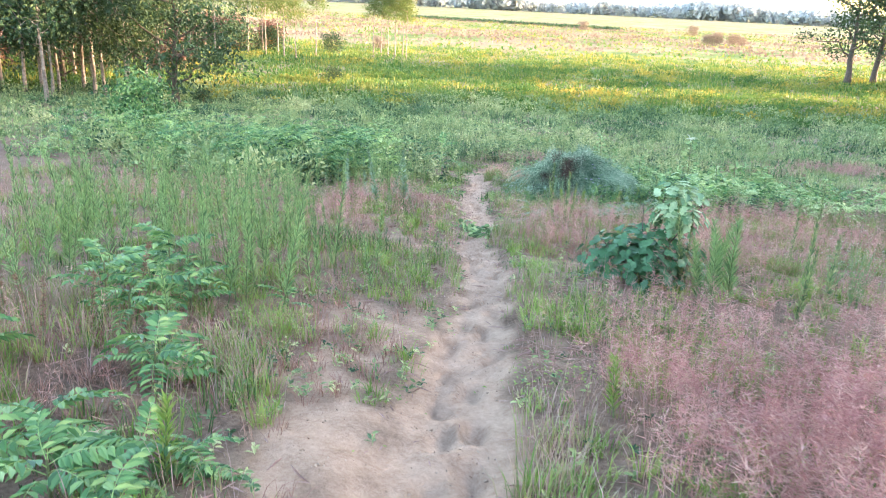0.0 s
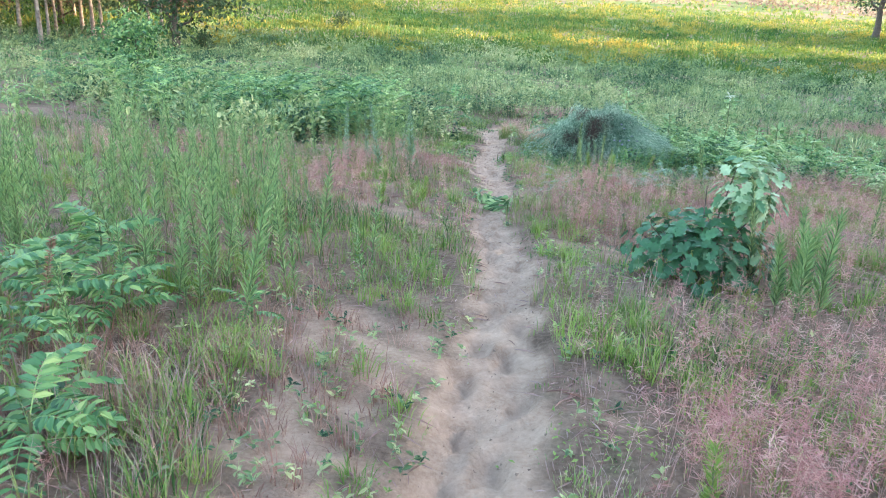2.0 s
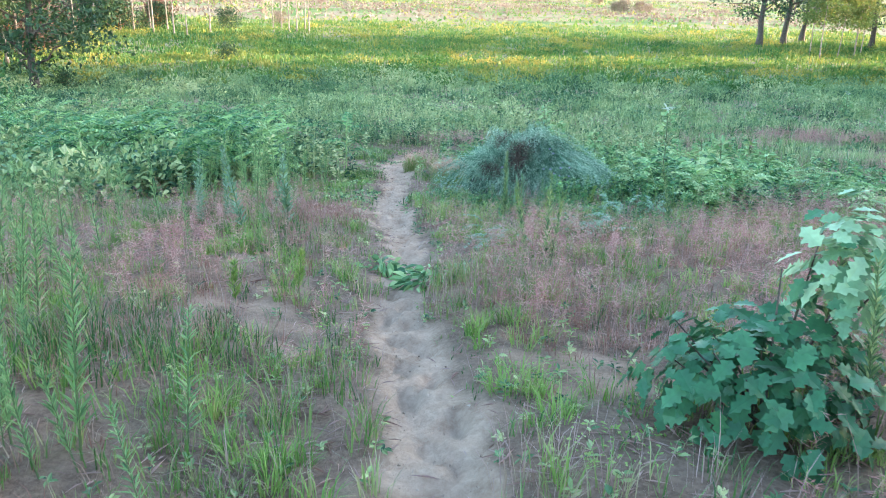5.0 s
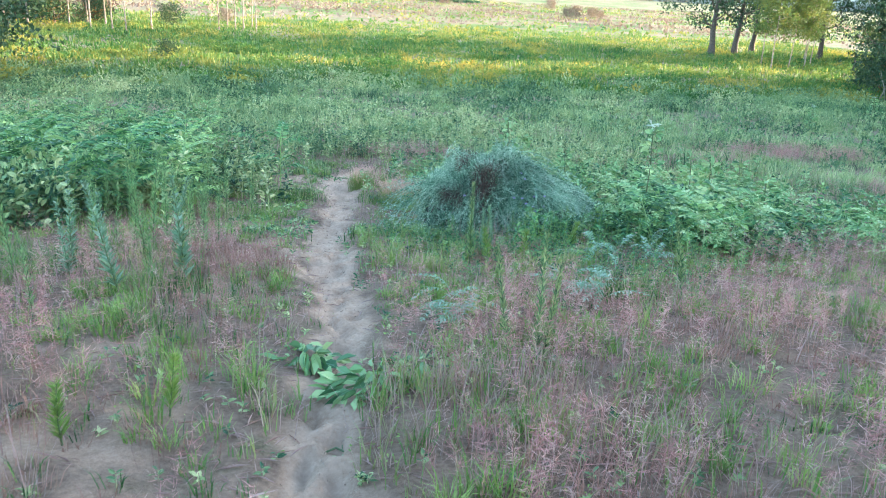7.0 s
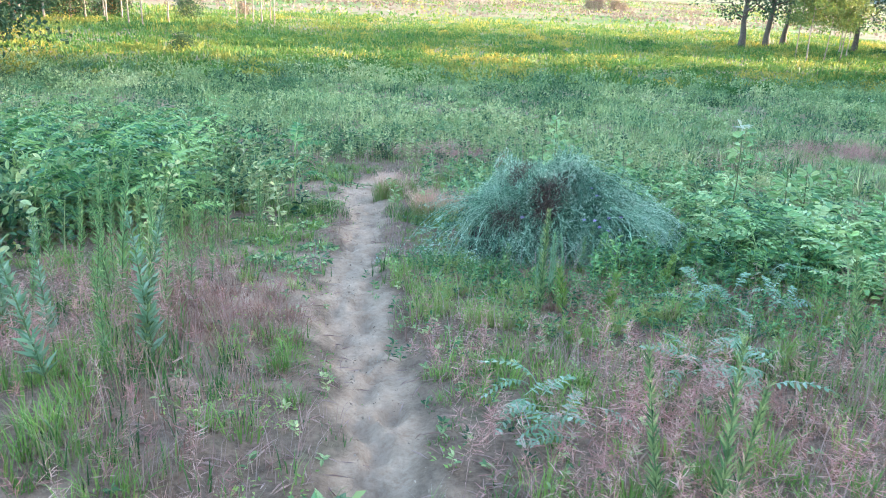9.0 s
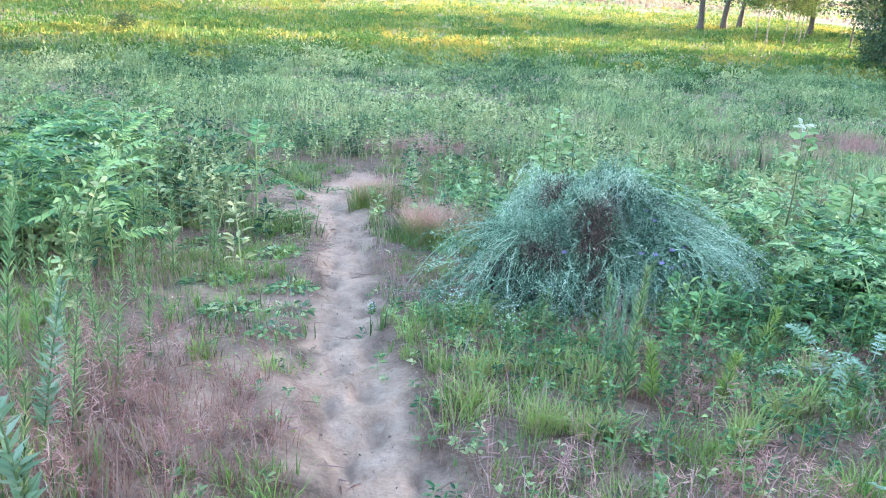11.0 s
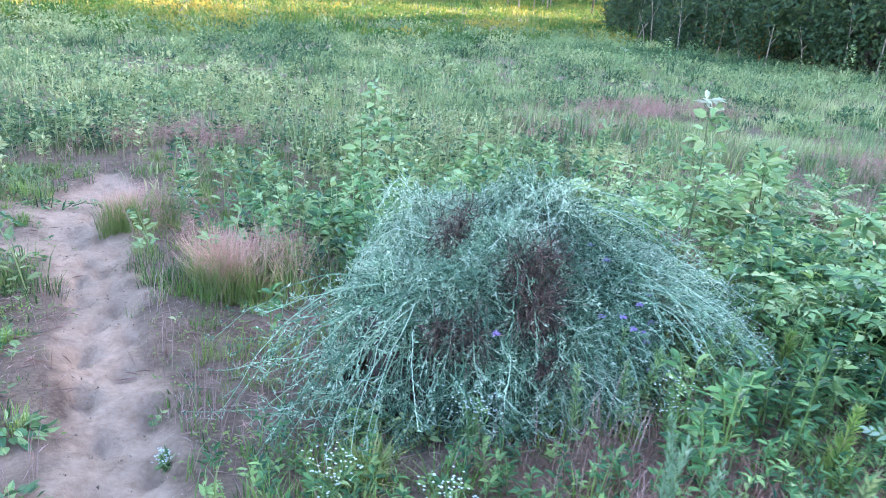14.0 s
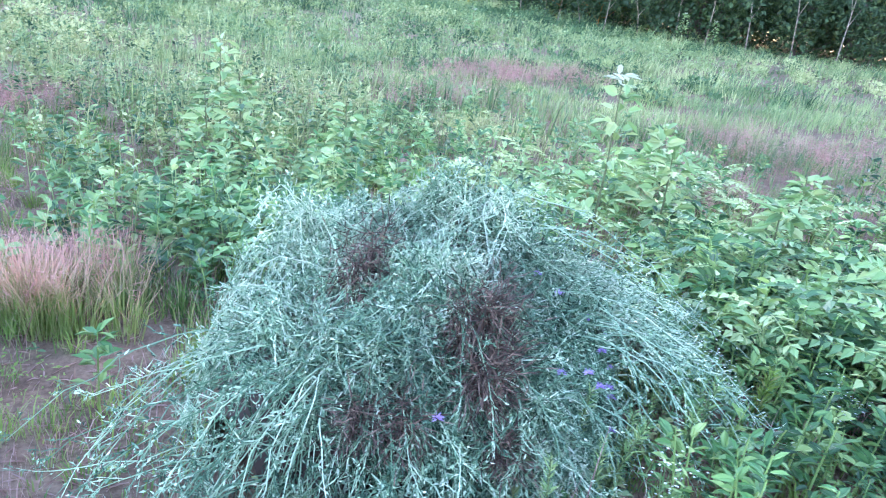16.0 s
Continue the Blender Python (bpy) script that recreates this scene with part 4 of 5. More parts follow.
def turn_to(way, roll=0.0):
    """A turn that takes +x to the way, keeping +z upwards as far as it can."""
    wx = Vector(way).normalized()
    wy = Vector((0, 0, 1)).cross(wx).normalized()
    wz = wx.cross(wy)
    return Matrix((wx, wy, wz)).transposed().to_4x4() @ Matrix.Rotation(roll, 4, "X")


def compound_thicket(seed, places, height, leaf_count, length, pairs, leaf_l, leaf_w, broad=False):
    """Many sumac-like stems grown together."""
    rng = np.random.default_rng(seed)
    kinds = [compound_leaf(rng, length, pairs, leaf_l, leaf_w, .3 + .2 * i, broad) for i in range(5)]
    ps = []
    for px, py in places:
        gz, h = float(ground_z(px, py)), height * rng.uniform(.55, 1.15)
        bx, by = rng.normal(0, .08, 2)
        ps.append(tube([(px, py, gz), (px + bx * .4, py + by * .4, gz + h * .5), (px + bx, py + by, gz + h)], [.009, .007, .004], 4, .9))
        hue = rng.normal(0, .26)
        for i in range(leaf_count):
            f = .35 + .65 * (i + rng.random()) / leaf_count
            az = i * 2.4 + rng.normal(0, .4)
            m = np.array(turn_to((np.cos(az), np.sin(az), .25 + .9 * max(0, f - .6) + rng.normal(0, .15)), rng.normal(0, .3)))[:3, :3]
            k = kinds[rng.integers(5)]
            ps.append((k[0] * rng.uniform(.7, 1.15) @ m.T + (px + bx * f, py + by * f, gz + h * f), k[1], np.clip(k[2] + hue + rng.normal(0, .08), 0, 1), k[3]))
    v, t, tn, al = joined(ps)
    return mesh_of("thicket", v, t, tn, al)


def broad_thicket(seed, places, height, count, leaf_l, leaf_w):
    """Leafy stems with simple broad leaves."""
    rng = np.random.default_rng(seed)
    ps = []
    for px, py in places:
        gz, h = float(ground_z(px, py)), height * rng.uniform(.45, 1.2)
        lx, ly = rng.normal(0, .16, 2) * h
        ps.append(tube([(px, py, gz), (px + lx * .4, py + ly * .4, gz + h * .55), (px + lx, py + ly, gz + h)], np.array([.006, .005, .003]) * min(1, h * 3), 3, .9))
        f = .15 + .85 * rng.random(count)
        az = np.arange(count) * 2.4 + rng.normal(0, .5, count)
        base = np.stack([px + lx * f, py + ly * f, gz + h * f], 1) + np.stack([np.cos(az), np.sin(az), 0 * az], 1) * (.09 * h * (1.1 - f))[:, None]
        way = np.stack([np.cos(az), np.sin(az), .35 + rng.normal(0, .3, count)], 1)
        grow = rng.uniform(.6, 1.25, count)
        ps.append(leaves(base, way, rng.normal(0, .35, (count, 3)) + (0, 0, 1), leaf_l * grow, leaf_w * grow, np.clip(rng.normal(.46, .26) + rng.normal(0, .18, count), 0, 1), True))
    v, t, tn, al = joined(ps)
    return mesh_of("thicket", v, t, tn, al)


def places_in(seed, n, spots, most=.3):
    rng = np.random.default_rng(seed)
    out = []
    while len(out) < n:
        cx, cy, rx, ry = spots[rng.integers(len(spots))]
        px, py = cx + rx * rng.normal(), cy + ry * rng.normal()
        if sand_at(np.array(px), np.array(py)) < most and off_heap(px, py) and not (1.5 < px < 4.3 and 12.6 < py < 15):
            out.append((px, py))
    return out


single("sumac_thicket", compound_thicket(21, places_in(1, 170, [(-3.6, 19, 1.2, 1.2), (-2.6, 17.3, .8, .9), (-5.5, 20, 1.6, 2), (-2.2, 21, 1.0, 1.3), (-7.5, 23, 2, 2.5)]), 1.0, 9, .46, 8, .13, .046),
       SUMAC, "dense green sumac thicket with feathery leaves", "thicket", "stuff")
single("slope_thicket", broad_thicket(22, places_in(2, 420, [(-4, 18, 2, 2), (-1.5, 22.5, 1.6, 1.6), (-8, 24, 3, 3), (-9, 30, 4, 4), (-4, 28, 3, 3), (-.4, 19.5, .5, 1.2)]), .75, 26, .10, .045),
       HERB, "mixed broad-leaved herbs grown into a thicket", "thicket", "stuff")
single("bramble_thicket", broad_thicket(23, places_in(3, 460, [(4.6, 17.2, .9, .9), (5.4, 15.6, .8, .8), (4.2, 19.5, 1.1, 1.2), (7, 17.5, 1.3, 1.5), (6.2, 14.2, .9, .7), (3.2, 17.6, .7, .5), (8.5, 14.5, 1.2, 1.5), (4.7, 14.5, .4, .4), (5.0, 13.6, .5, .5)]), .50, 24, .085, .042),
       SUMAC, "low broad-leaved bramble thicket behind weed heap", "thicket", "stuff")
single("fern_thicket", compound_thicket(24, places_in(4, 90, [(5.2, 15.6, .7, .7), (4.8, 17.8, .8, .8), (6.8, 16.4, 1.0, 1.2), (4.75, 14.2, .35, .4), (5.3, 14.6, .5, .5), (5.2, 13.6, .5, .4), (7.5, 13, 1, 1)]), .46, 8, .34, 7, .095, .040),
       WEED, "light green feathery sumac shoots", "thicket", "stuff")
single("weed_thicket", broad_thicket(29, places_in(9, 190, [(3.3, 17.7, .5, .4), (4.2, 18.4, .8, .7), (3.0, 19.4, .8, .8), (6.0, 18.8, 1.0, 1.0), (8, 20.5, 1.5, 1.2)]), .52, 26, .10, .044),
       WEED, "light green broad-leaved weeds behind weed heap", "thicket", "stuff")
single("lower_herbs", broad_thicket(25, places_in(5, 800, [(5, 29, 3.5, 3), (13, 36, 6, 4), (0, 34, 6, 5), (22, 34, 5, 4), (2.0, 24.6, 1.2, .8), (6, 22.5, 1.5, 1.5)]), .55, 30, .085, .036),
       HERB, "scattered leafy herbs on the lower slope", "herbs", "stuff")
fringe = [(2.95 + (1.08 + .16 * math.sin(7 * a)) * math.cos(a) * (1 + .12 * math.sin(13 * a)), 15.06 + (.90 + .1 * math.sin(11 * a)) * math.sin(a)) for a in np.linspace(-2.9, .5, 70)]
single("heap_fringe", broad_thicket(27, fringe, .14, 14, .055, .022), HERB, "low leafy weeds pressed round weed heap", "herbs", "stuff")
_w = np.random.default_rng(92)
low = [(cx + rx * _w.normal(), cy + ry * _w.normal()) for cx, cy, rx, ry, k in [(2.6, 13.3, .6, .4, 150), (3.4, 13.2, .6, .5, 170), (4.3, 12.9, .7, .6, 170), (1.9, 13.7, .3, .3, 60), (3.4, 12.2, 1.0, .4, 110), (1.5, 14.3, .25, .4, 50)] for _ in range(k)]
single("front_weeds", broad_thicket(30, low, .16, 14, .045, .015), SUMAC, "low leafy weeds in front of weed heap", "herbs", "stuff")
_w = np.random.default_rng(91)
lush = [(cx + rx * _w.normal(), cy + ry * _w.normal()) for cx, cy, rx, ry, k in [(3.95, 13.85, .3, .22, 40), (4.55, 13.7, .4, .35, 90), (3.2, 13.75, .5, .12, 22), (5.3, 13.3, .5, .4, 70), (4.3, 14.5, .2, .25, 40)] for _ in range(k)]
single("lush_weeds", broad_thicket(28, lush, .34, 20, .07, .026), SUMAC, "dark lush leafy weeds beside weed heap", "herbs", "stuff")
single("path_rosettes", broad_thicket(26, places_in(6, 900, [(1.6, 6, .9, 3), (-1.2, 9, 1.0, 3), (2.2, 11, 1.0, 2.0), (4, 10.5, 1.5, 2.5), (-.5, 3.2, .6, 1.2), (.1, 13.5, .6, 2.5), (.3, 17.5, .5, 2), (-.3, 7, .8, 2), (1.3, 8, .4, 2), (1.4, 4, .6, 1.6), (.7, 21.6, .9, .6), (-.3, 4, .7, 1.5), (1.3, 12, .5, 1.5), (-.5, 3, .5, 1.2)], .72), .07, 7, .040, .017),
       HERB, "small green rosettes beside the path", "herbs", "stuff")


# low green mats creeping at the edges of the sand
def creeping_mats():
    rng = np.random.default_rng(66)
    x, y = scatter(rng, 60000, -1.6, 3.2, 1.2, 21, lambda x, y: np.clip(1.5 * field(x, y, .55, 95) - .25, 0, 1) * np.exp(-((np.abs(x - track_x(y)) - .62) / .42) ** 2) * np.clip(1.1 - sand_at(x, y), 0, 1))
    n = len(x)
    way = np.column_stack([rng.normal(0, 1, (n, 2)), rng.normal(.25, .25, n)])
    v = leaves(on_ground(x, y, -rng.uniform(.004, .03, n)), way, rng.normal(0, .35, (n, 3)) + (0, 0, 1), rng.uniform(.014, .042, n), rng.uniform(.007, .017, n), np.clip(.42 + .3 * field(x, y, .8, 96) + rng.normal(0, .18, n), 0, 1))
    return mesh_of("creeping_mats", *v[:2], v[2], v[3])


single("creeping_mats", creeping_mats(), LIME, "low green creeping mats beside sandy path", "herbs", "stuff")


# tall spires of horseweed and woolly mullein
def spire(seed, h, count, leaf_l, leaf_w, taper=.8, steep=.9):
    rng = np.random.default_rng(seed)
    lx, ly = rng.normal(0, .05, 2) * h
    q = np.linspace(0, 1, 6)[:, None]
    pts = np.hstack([lx * q ** 2, ly * q ** 2, h * q])
    st = tube(pts, np.linspace(.006, .002, 6), 4, .4)
    f = np.sort(rng.uniform(.12, 1, count))
    az = np.arange(count) * 2.4 + rng.normal(0, .3, count)
    base = np.stack([lx * f ** 2, ly * f ** 2, h * f], 1)
    way = np.stack([np.cos(az), np.sin(az), steep + rng.normal(0, .25, count)], 1)
    size = (1 - taper * f) * rng.uniform(.8, 1.2, count)
    lf = leaves(base, way, rng.normal(0, .3, (count, 3)) + (0, 0, 1), leaf_l * size + .012, leaf_w * (.5 + .5 * size), np.clip(rng.normal(.5, .22, count), 0, 1))
    return mesh_of("stalk", st[0], st[1], st[2], st[3]), mesh_of("foliage", *lf[:2], lf[2], lf[3])


def planted(kind, name, label, category, group, spots, seed, mat, low=.75, high=1.2):
    r = random.Random(seed)
    made = []
    for me_s, me_f in kind:
        top = thing(name, label, category, group)
        part("stalk", me_s, STEM, top), part("foliage", me_f, mat, top)
        made.append(top)
    used = [False] * len(made)
    for i, (px, py) in enumerate(spots):
        m = pose(px, py, float(ground_z(px, py)) - .01, r.uniform(-10, 10), r.uniform(-10, 10), r.uniform(0, 360))
        k = i % len(made)
        ob = copy_thing(made[k], m) if used[k] else made[k]
        used[k] = True
        ob.matrix_basis = m @ Matrix.Scale(r.uniform(low, high), 4)


weed_spots = places_in(7, 190, [(-2.6, 8.5, .7, 1.6), (-3.0, 7.2, .7, 1.2), (-3.0, 14.0, 1.0, 1.4), (-1.3, 6.3, .5, .6), (-3.0, 5.9, .5, .7), (-.7, 13.4, .35, .8), (-3.6, 10.5, 1, 1.5), (-1.2, 16.2, .5, .7)]) + places_in(17, 45, [(-1.55, 5.4, .3, .6), (-2.1, 6.6, .45, .8), (-1.3, 6.9, .3, .6), (-1.9, 8.2, .5, .8)])
planted([spire(600 + i, .62 + .07 * i, 70 + 9 * i, .10, .011, .65, 1.0 + .25 * i) for i in range(6)], "horseweed_plant", "tall upright green horseweed with narrow leaves", "weed", "weeds on the slope", weed_spots, 3, WEED)
planted([spire(620 + i, .80, 150, .085, .011, .6, 2.2) for i in range(3)], "horseweed_plant", "dense dark green weed spire", "weed", "weeds on the slope",
        [(2.88, 5.0), (2.98, 5.12), (3.06, 4.95), (2.4, 6.3), (2.5, 6.5), (2.3, 6.6), (1.8, 9.5), (1.86, 9.6), (1.7, 9.7), (2.1, 12.7), (4.2, 8), (5.2, 9), (3.6, 11.2), (6, 11), (-.5, 11.6)], 4, HERB, .85, 1.15)
planted([spire(640 + i, .9, 110, .12, .03, .8, 1.2) for i in range(3)], "mullein_plant", "pale woolly grey-green mullein stalk", "weed", "mulleins",
        [(-.46, 11.66), (-.7, 12.6), (-1.4, 11.95), (-1.5, 12.3), (-.85, 11.2), (-1.1, 12.0)], 5, SILVER, .8, 1.1)
planted([spire(660 + i, .34, 90, .10, .012, .6, 1.6) for i in range(3)], "weed_shoot", "bright lime green young weed shoot", "weed", "lime shoots",
        [(1.05, 3.05), (2.62, 12.62), (2.3, 12.75), (-1.02, 2.2), (-.2, 9.2), (-.62, 8.9), (3.9, 14.05), (3.35, 13.35)], 6, LIME, .9, 1.2)


planted([spire(650 + i, .72, 190, .16, .008, .55, 2.0) for i in range(2)], "weed_shoot", "feathery light green bushy weed beside oak bush", "weed", "feathery weeds",
        [(2.42, 5.55), (2.5, 5.7), (2.36, 5.72), (2.56, 5.52), (2.45, 5.85)], 16, WEED, .85, 1.1)
planted([spire(670 + i, .62, 170, .022, .014, .2, .6) for i in range(3)], "dock_plant", "dry brown seeding dock stalk", "weed", "dry docks",
        [(-2.2, 3.55), (-2.32, 3.7), (-2.05, 3.8), (-2.4, 3.4), (-1.95, 4.3), (-2.6, 3.9)], 17, DOCK, .7, 1.05)
planted([spire(680 + i, .36, 60, .06, .009, .5, 1.4) for i in range(3)], "weed_shoot", "slender green weed shoot before weed heap", "weed", "shoots before the heap",
        [(2.6 + .09 * i + .03 * (i * 7 % 5), 14.05 + .05 * (i * 11 % 7)) for i in range(18)], 8, WEED, .7, 1.15)


planted([spire(690 + i, .58, 120, .055, .012, .45, 2.4) for i in range(2)], "mullein_plant", "slender grey-green weed spire before weed heap", "weed", "mulleins",
        [(2.22, 13.22), (2.34, 13.3), (2.3, 13.15), (2.5, 13.4)], 9, SILVER, .8, 1.1)


# sumac plants close to the path
def sumac(name_label, px, py, h, count, length, seed, lean=(0, 0)):
    rng = np.random.default_rng(seed)
    top = thing("sumac_plant", name_label, "sumac", "sumac plants", at=(px, py, float(ground_z(px, py)) - .01))
    v, t, tn, al = tube([(0, 0, 0), (lean[0] * .4, lean[1] * .4, h * .5), (lean[0], lean[1], h)], [.010, .008, .005], 6, .8)
    part("stem", mesh_of("stem", v, t, tn, al), STEM, top)
    for i in range(count):
        f = .4 + .6 * i / count
        az = i * 2.4 + rng.normal(0, .35)
        leaf = part("leaf", SUMAC_LEAF[i % 4], SUMAC, top)
        leaf.matrix_basis = Matrix.Translation((lean[0] * f, lean[1] * f, h * f)) @ turn_to((np.cos(az), np.sin(az), .2 + .8 * max(0, f - .55)), rng.normal(0, .25)) @ Matrix.Scale(length / .46 * rng.uniform(.7, 1.1), 4)


_r = np.random.default_rng(31)
SUMAC_LEAF = []
for i in range(4):
    v, t, tn, al = compound_leaf(_r, .4, 8, .118, .044, .3 + .15 * i)
    SUMAC_LEAF.append(mesh_of("leaf", v, t, tn, al))
for px, py, h, n, length, seed in [(-1.5, 3.5, .2, 8, .38, 1), (-1.42, 2.05, .20, 10, .40, 2), (-2.05, 5.3, .5, 11, .40, 3), (-1.72, 2.65, .14, 6, .34, 4), (-1.05, 5.0, .18, 6, .24, 5), (-1.9, 2.2, .2, 8, .38, 6), (-2.3, 5.0, .4, 9, .36, 7), (-1.05, 1.75, .16, 8, .30, 8), (-1.15, 2.3, .16, 7, .34, 9), (-.95, 2.3, .12, 6, .28, 10), (-1.45, 3.3, .22, 7, .34, 11), (-2.5, 3.2, .32, 8, .38, 13), (-1.9, 4.1, .3, 8, .34, 14), (-1.95, 4.6, .36, 10, .38, 15), (-2.2, 4.45, .42, 10, .38, 16), (-1.75, 4.85, .3, 9, .34, 17)]:
    sumac("young green sumac with long feathery leaves", px, py, h, n, length, seed)


# oak bush beside the path
def lobed_leaf():
    s = np.linspace(0, 1, 15)
    half = .30 * np.sin(np.pi * np.clip(s, 0, 1) ** .75) * (1 + .38 * np.cos(s * 2 * np.pi * 3.5 + 2.6)) + .01
    mid = np.stack([s, 0 * s, -.18 * s * s], 1)
    left, right = mid + np.stack([.04 + 0 * s, half, .12 * half], 1), mid + np.stack([.04 + 0 * s, -half, .12 * half], 1)
    v = np.concatenate([mid, left, right])
    t = []
    for i in range(14):
        t += [(i, i + 1, 16 + i), (i, 16 + i, 15 + i), (i, 30 + i, 31 + i), (i, 31 + i, i + 1)]
    return v, np.array(t)


def oak_bush(px, py):
    rng = np.random.default_rng(55)
    top = thing("oak_bush", "dense dark green oak bush with lobed leaves and pale young top", "bush", at=(px, py, float(ground_z(px, py)) - .01))
    v, t = lobed_leaf()
    kinds = [mesh_of("leaf", v, t, np.full(len(v), q), np.zeros(len(v))) for q in (.0, .25, .5, .75, 1.0)]
    for i in range(22):
        az, h = i * 2.4, rng.uniform(.15, .5)
        e = np.array([np.cos(az) * .45, np.sin(az) * .38, h])
        if i % 7 == 0:
            e = np.array([.3 + rng.normal(0, .12), rng.normal(0, .08), rng.uniform(.75, .95)])
        tv = tube([(0, 0, 0), tuple(e * (.45, .45, .5)), tuple(e)], [.010, .006, .003], 5)
        part("branch", mesh_of("branch", *tv[:2], tv[2], tv[3]), BARK, top)
    for i in range(700):
        shoot = i % 4 == 0
        a, b = rng.uniform(0, 2 * np.pi), np.arcsin(rng.uniform(-.25, 1))
        out = Vector((np.cos(a) * np.cos(b), np.sin(a) * np.cos(b), np.sin(b)))
        r = rng.uniform(.5, 1.12)
        p = Vector((.56 * out.x * r, .48 * out.y * r, .22 + .34 * out.z * r))
        if shoot:
            p = Vector((.28 + .24 * out.x * r, .18 * out.y * r, .66 + .42 * out.z * r))
        nor = (out + Vector((0, 0, .7)) + Vector(rng.normal(0, .35, 3))).normalized()
        way = (out * .6 + Vector(rng.normal(0, 1, 3)) + Vector((0, 0, -.35)))
        way = (way - nor * way.dot(nor)).normalized()
        m = Matrix((way, nor.cross(way), nor)).transposed().to_4x4()
        # body leaves darken downward, shade put into their tone; the shoot is really pale
        k = int(np.clip((3.9 if shoot else .25 + 1.3 * max(0, out.z) * r) + rng.normal(0, .9), 0, 4))
        leaf = part("leaf", kinds[k], OAKLEAF, top)
        leaf.matrix_basis = Matrix.Translation(p) @ m @ Matrix.Scale(rng.uniform(.07, .135), 4)


oak_bush(2.06, 6.5)


# wilted leafy plants lying across the path
def wilted(px, py, seed, n, spread_r, grow=1.0):
    rng = np.random.default_rng(seed)
    top = thing("wilted_weed", "uprooted wilting weed with limp pale green leaves", "weed", "pulled weeds on the path", at=(px, py, float(ground_z(px, py))))
    az = rng.uniform(0, 6.28, n)
    rad = spread_r * np.sqrt(rng.random(n))
    base = np.stack([rad * np.cos(az), rad * np.sin(az) * .6, .02 + .09 * grow * rng.random(n) * (1 - rad / spread_r)], 1)
    way = np.stack([np.cos(az), np.sin(az), rng.normal(-.1, .3, n)], 1)
    lf = leaves(base, way, rng.normal(0, .9, (n, 3)) + (0, 0, 1), grow * rng.uniform(.04, .09, n), grow * rng.uniform(.02, .045, n), np.clip(rng.normal(.4, .36, n), 0, 1), True)
    part("foliage", mesh_of("foliage", *lf[:2], lf[2], lf[3]), WEED, top)
    st = tube([(-spread_r * .6, 0, .02), (0, .03, .04), (spread_r * .9, -.06, .02)], [.007, .006, .003], 5, .4)
    part("stalk", mesh_of("stalk", *st[:2], st[2], st[3]), STEM, top)


wilted(.48, 9.98, 1, 60, .2, 1.7)
wilted(.86, 9.5, 2, 80, .27, 1.7)
wilted(1.15, 9.65, 3, 40, .2, 1.5)
wilted(.62, 8.9, 4, 22, .14, 1.3)
wilted(1.3, 20.7, 5, 30, .2)
for i, (px, py, n, spread_r) in enumerate([(.15, 18.69, 90, .40), (.36, 16.5, 80, .30), (-.31, 17.44, 60, .32), (.43, 15.34, 46, .18), (.41, 14.66, 24, .16), (.87, 20.85, 26, .2),
                                           (.0, 14.75, 50, .2), (-.19, 15.65, 50, .24), (.3, 14.1, 22, .16), (-.25, 18.94, 60, .35), (.62, 18.5, 24, .2)]):
    wilted(px, py, 40 + i, int(n * 1.7), spread_r)
wilted(2.0, 24.2, 8, 90, .45)


# saplings behind the heap
def sapling(px, py, h, seed, mat_top=None):
    rng = np.random.default_rng(seed)
    top = thing("sapling", "thin young sapling with large light green leaves", "sapling", "saplings behind the heap", at=(px, py, float(ground_z(px, py))))
    st = tube([(0, 0, 0), (.02, .01, h * .5), (-.01, .03, h)], [.012, .008, .004], 6, .7)
    part("stem", mesh_of("stem", *st[:2], st[2], st[3]), STEM, top)
    n = 64
    f = .3 + .7 * rng.random(n)
    az = rng.uniform(0, 6.28, n)
    out = .18 * (1.15 - f)
    base = np.stack([out * np.cos(az), out * np.sin(az), h * f], 1)
    lf = leaves(base, np.stack([np.cos(az), np.sin(az), rng.normal(.1, .4, n)], 1), rng.normal(0, .4, (n, 3)) + (0, 0, 1), rng.uniform(.10, .19, n), rng.uniform(.05, .085, n), np.clip(rng.normal(.6, .25, n), 0, 1), True)
    part("foliage", mesh_of("foliage", *lf[:2], lf[2], lf[3]), WEED, top)
    if mat_top:
        n = 9
        az = np.arange(n) * .75
        lf = leaves(np.tile([-.01, .03, h], (n, 1)) + rng.normal(0, .02, (n, 3)), np.stack([np.cos(az), np.sin(az), rng.normal(.2, .3, n)], 1), np.tile([0, 0, 1.0], (n, 1)), rng.uniform(.09, .15, n), np.full(n, .045), rng.random(n), True)
        part("shoot", mesh_of("shoot", *lf[:2], lf[2], lf[3]), mat_top, top, "pale whitish young leaves")


sapling(4.35, 19.95, 1.4, 1)
sapling(5.53, 16.2, 1.35, 2, BUD)
sapling(6.1, 16.0, .85, 3)
for px, py, h, k in [(4.05, 19.6, .9, 11), (4.75, 20.3, 1.0, 12), (6.7, 16.5, .8, 13), (6.9, 15.3, .7, 14), (5.9, 15.0, .65, 15), (7.5, 17.0, .8, 16), (5.2, 19.0, .8, 17)]:
    sapling(px, py, h, k)
for px, py, h, k in [(30.5, 31.5, 1.4, 4), (25, 36, 1.3, 5), (33, 31.5, 1.2, 6), (20, 33, 1.0, 7)]:
    sapling(px, py, h, k, BUD)


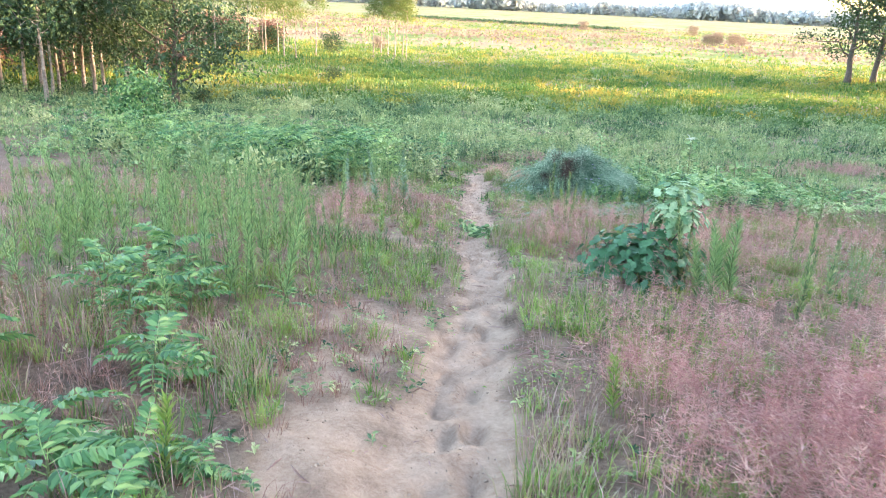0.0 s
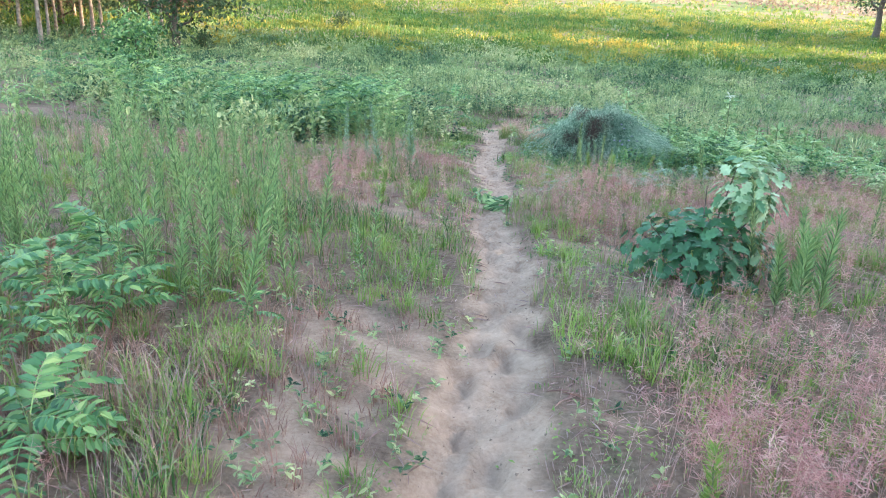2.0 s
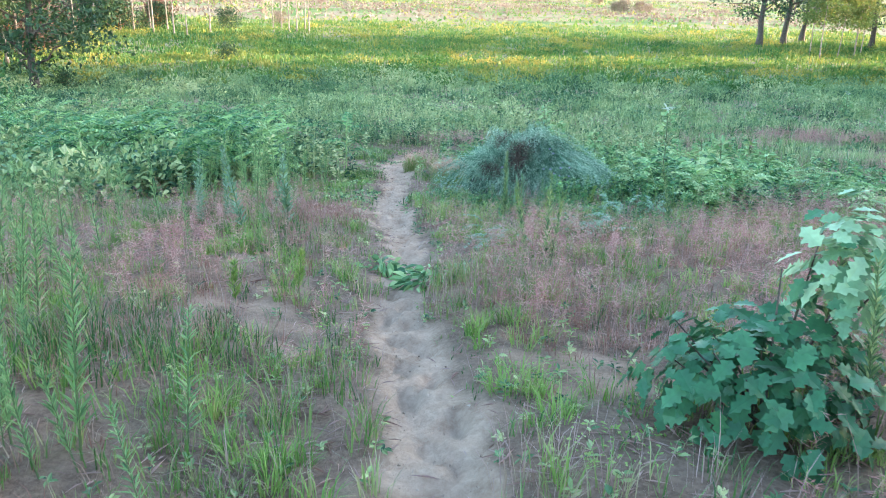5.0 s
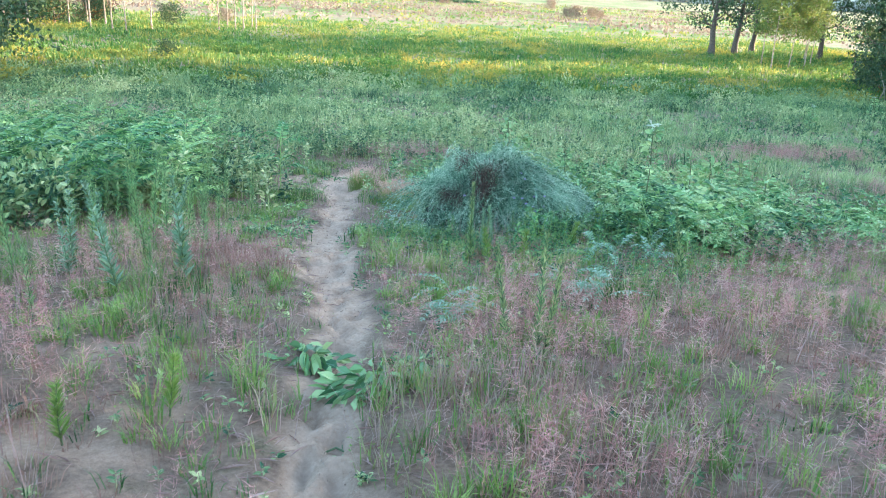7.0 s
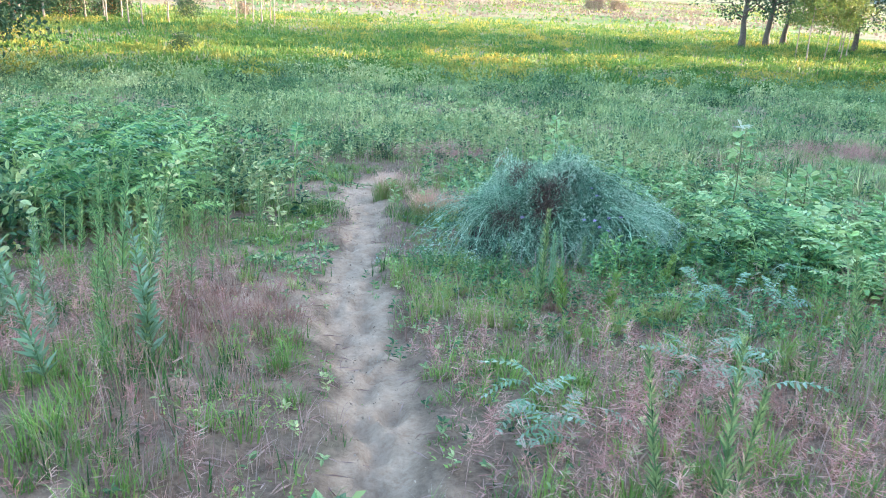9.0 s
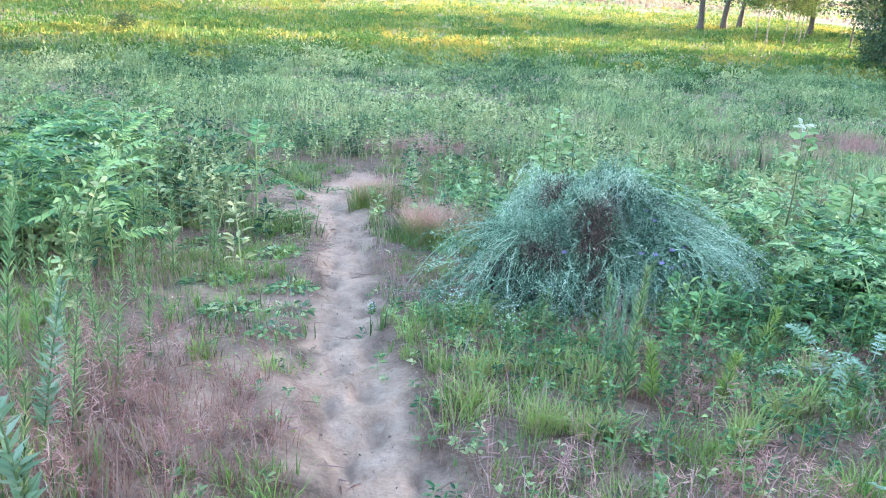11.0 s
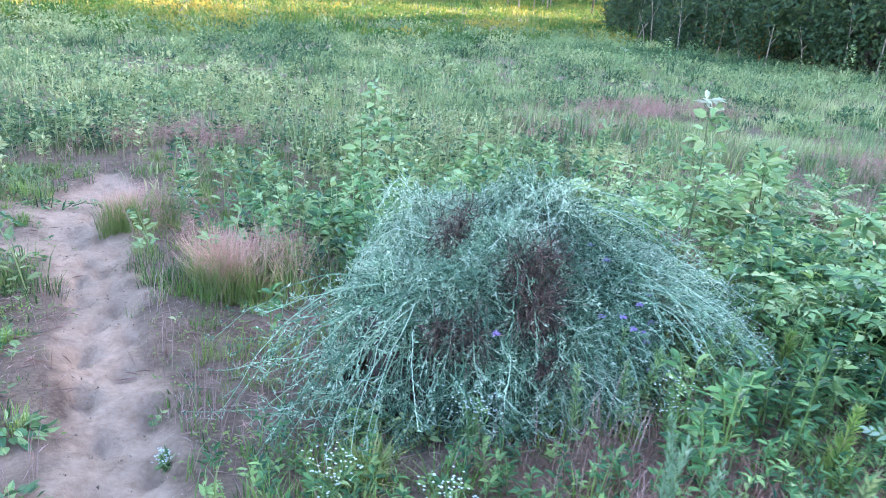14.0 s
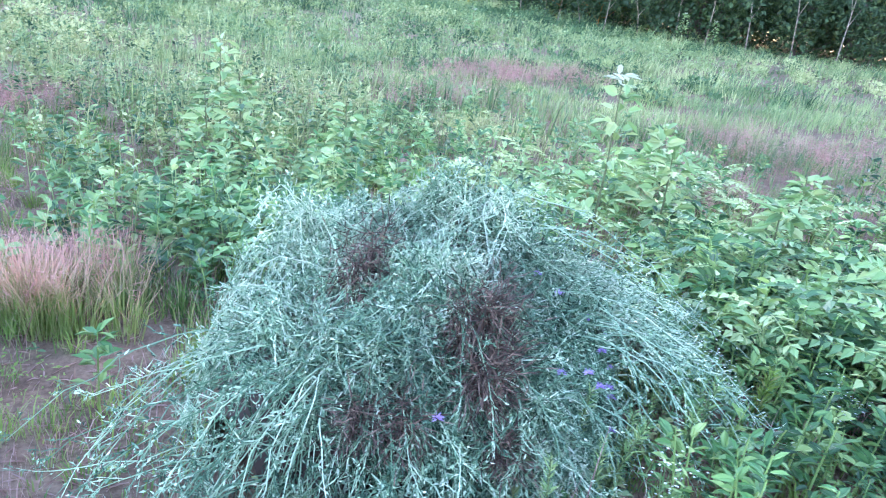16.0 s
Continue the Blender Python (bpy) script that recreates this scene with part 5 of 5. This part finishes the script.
# white-flowered weeds
def white_weed(px, py, h, seed, n=70):
    rng = np.random.default_rng(seed)
    top = thing("fleabane_plant", "branching weed with many tiny white flowers", "flower", "white flowers", at=(px, py, float(ground_z(px, py))))
    ps, heads = [], []
    for i in range(12):
        az, r = rng.uniform(0, 6.28), rng.uniform(.05, .22) * h
        e = np.array([np.cos(az) * r, np.sin(az) * r, h * rng.uniform(.6, 1.05)])
        ps.append(tube([(0, 0, 0), tuple(e * (.4, .4, .55)), tuple(e)], [.004, .003, .0015], 3, .3))
        heads += [e + rng.normal(0, .11 * h, 3) for _ in range(n // 12)]
    heads = np.array(heads)
    m = len(heads)
    lv = leaves(heads * (.8, .8, 1) * rng.uniform(.2, .9, (m, 1)), rng.normal(0, 1, (m, 3)) + (0, 0, .6), rng.normal(0, 1, (m, 3)), np.full(m, .05), np.full(m, .01), rng.random(m))
    v, t, tn, al = joined(ps + [lv])
    part("stalk", mesh_of("stalk", v, t, tn, al), WEED, top)
    i = np.repeat(np.arange(m), 6)
    az = np.tile(np.arange(6) * 1.047, m)
    lf = leaves(heads[i], np.stack([np.cos(az), np.sin(az), .2 + 0 * az], 1), np.tile([0, 0, 1.0], (6 * m, 1)), np.full(6 * m, .0055), np.full(6 * m, .005), rng.random(6 * m))
    part("blossom", mesh_of("blossom", *lf[:2], lf[2], lf[3]), WHITE, top, "tiny white flower heads")


for i, (px, py, h) in enumerate([(3.62, 5.6, .75), (3.8, 5.8, .6), (3.5, 5.75, .65), (1.45, 14.0, .3), (1.75, 13.7, .3), (3.9, 14.3, .35), (4.3, 14.7, .4), (4.1, 13.8, .3), (2.2, 14.25, .3), (2.0, 19.0, .4), (1.05, 14.9, .12), (4.9, 12.6, .35), (-2.2, 15, .5), (3.0, 13.9, .3), (8.3, 18.6, .5)]):
    white_weed(px, py, h, 700 + i)


# silvery feather leaves low in the grass
def silver_leaves(px, py, seed):
    rng = np.random.default_rng(seed)
    top = thing("silver_weed", "low silvery grey weed with feathery leaves", "weed", "silver weeds", at=(px, py, float(ground_z(px, py))))
    for i in range(7):
        leaf = part("leaf", SUMAC_LEAF_SILVER[i % 2], SILVER, top)
        az = rng.uniform(0, 6.28)
        leaf.matrix_basis = Matrix.Translation((rng.normal(0, .06), rng.normal(0, .06), rng.uniform(.06, .2))) @ turn_to((np.cos(az), np.sin(az), rng.normal(.2, .2)), rng.normal(0, .3)) @ Matrix.Scale(rng.uniform(.5, .75), 4)


SUMAC_LEAF_SILVER = []
for i in range(2):
    v, t, tn, al = compound_leaf(_r, .4, 8, .085, .028, .3 + .3 * i)
    SUMAC_LEAF_SILVER.append(mesh_of("leaf", v, t, tn, al))
for i, (px, py) in enumerate([(1.62, 10.5), (1.5, 10.7), (2.5, 11.2), (2.7, 10.9), (3.6, 12.9), (3.9, 12.6), (3.3, 12.75), (3.1, 11.6), (4.4, 13.2), (7.9, 17.8)]):
    silver_leaves(px, py, 800 + i)
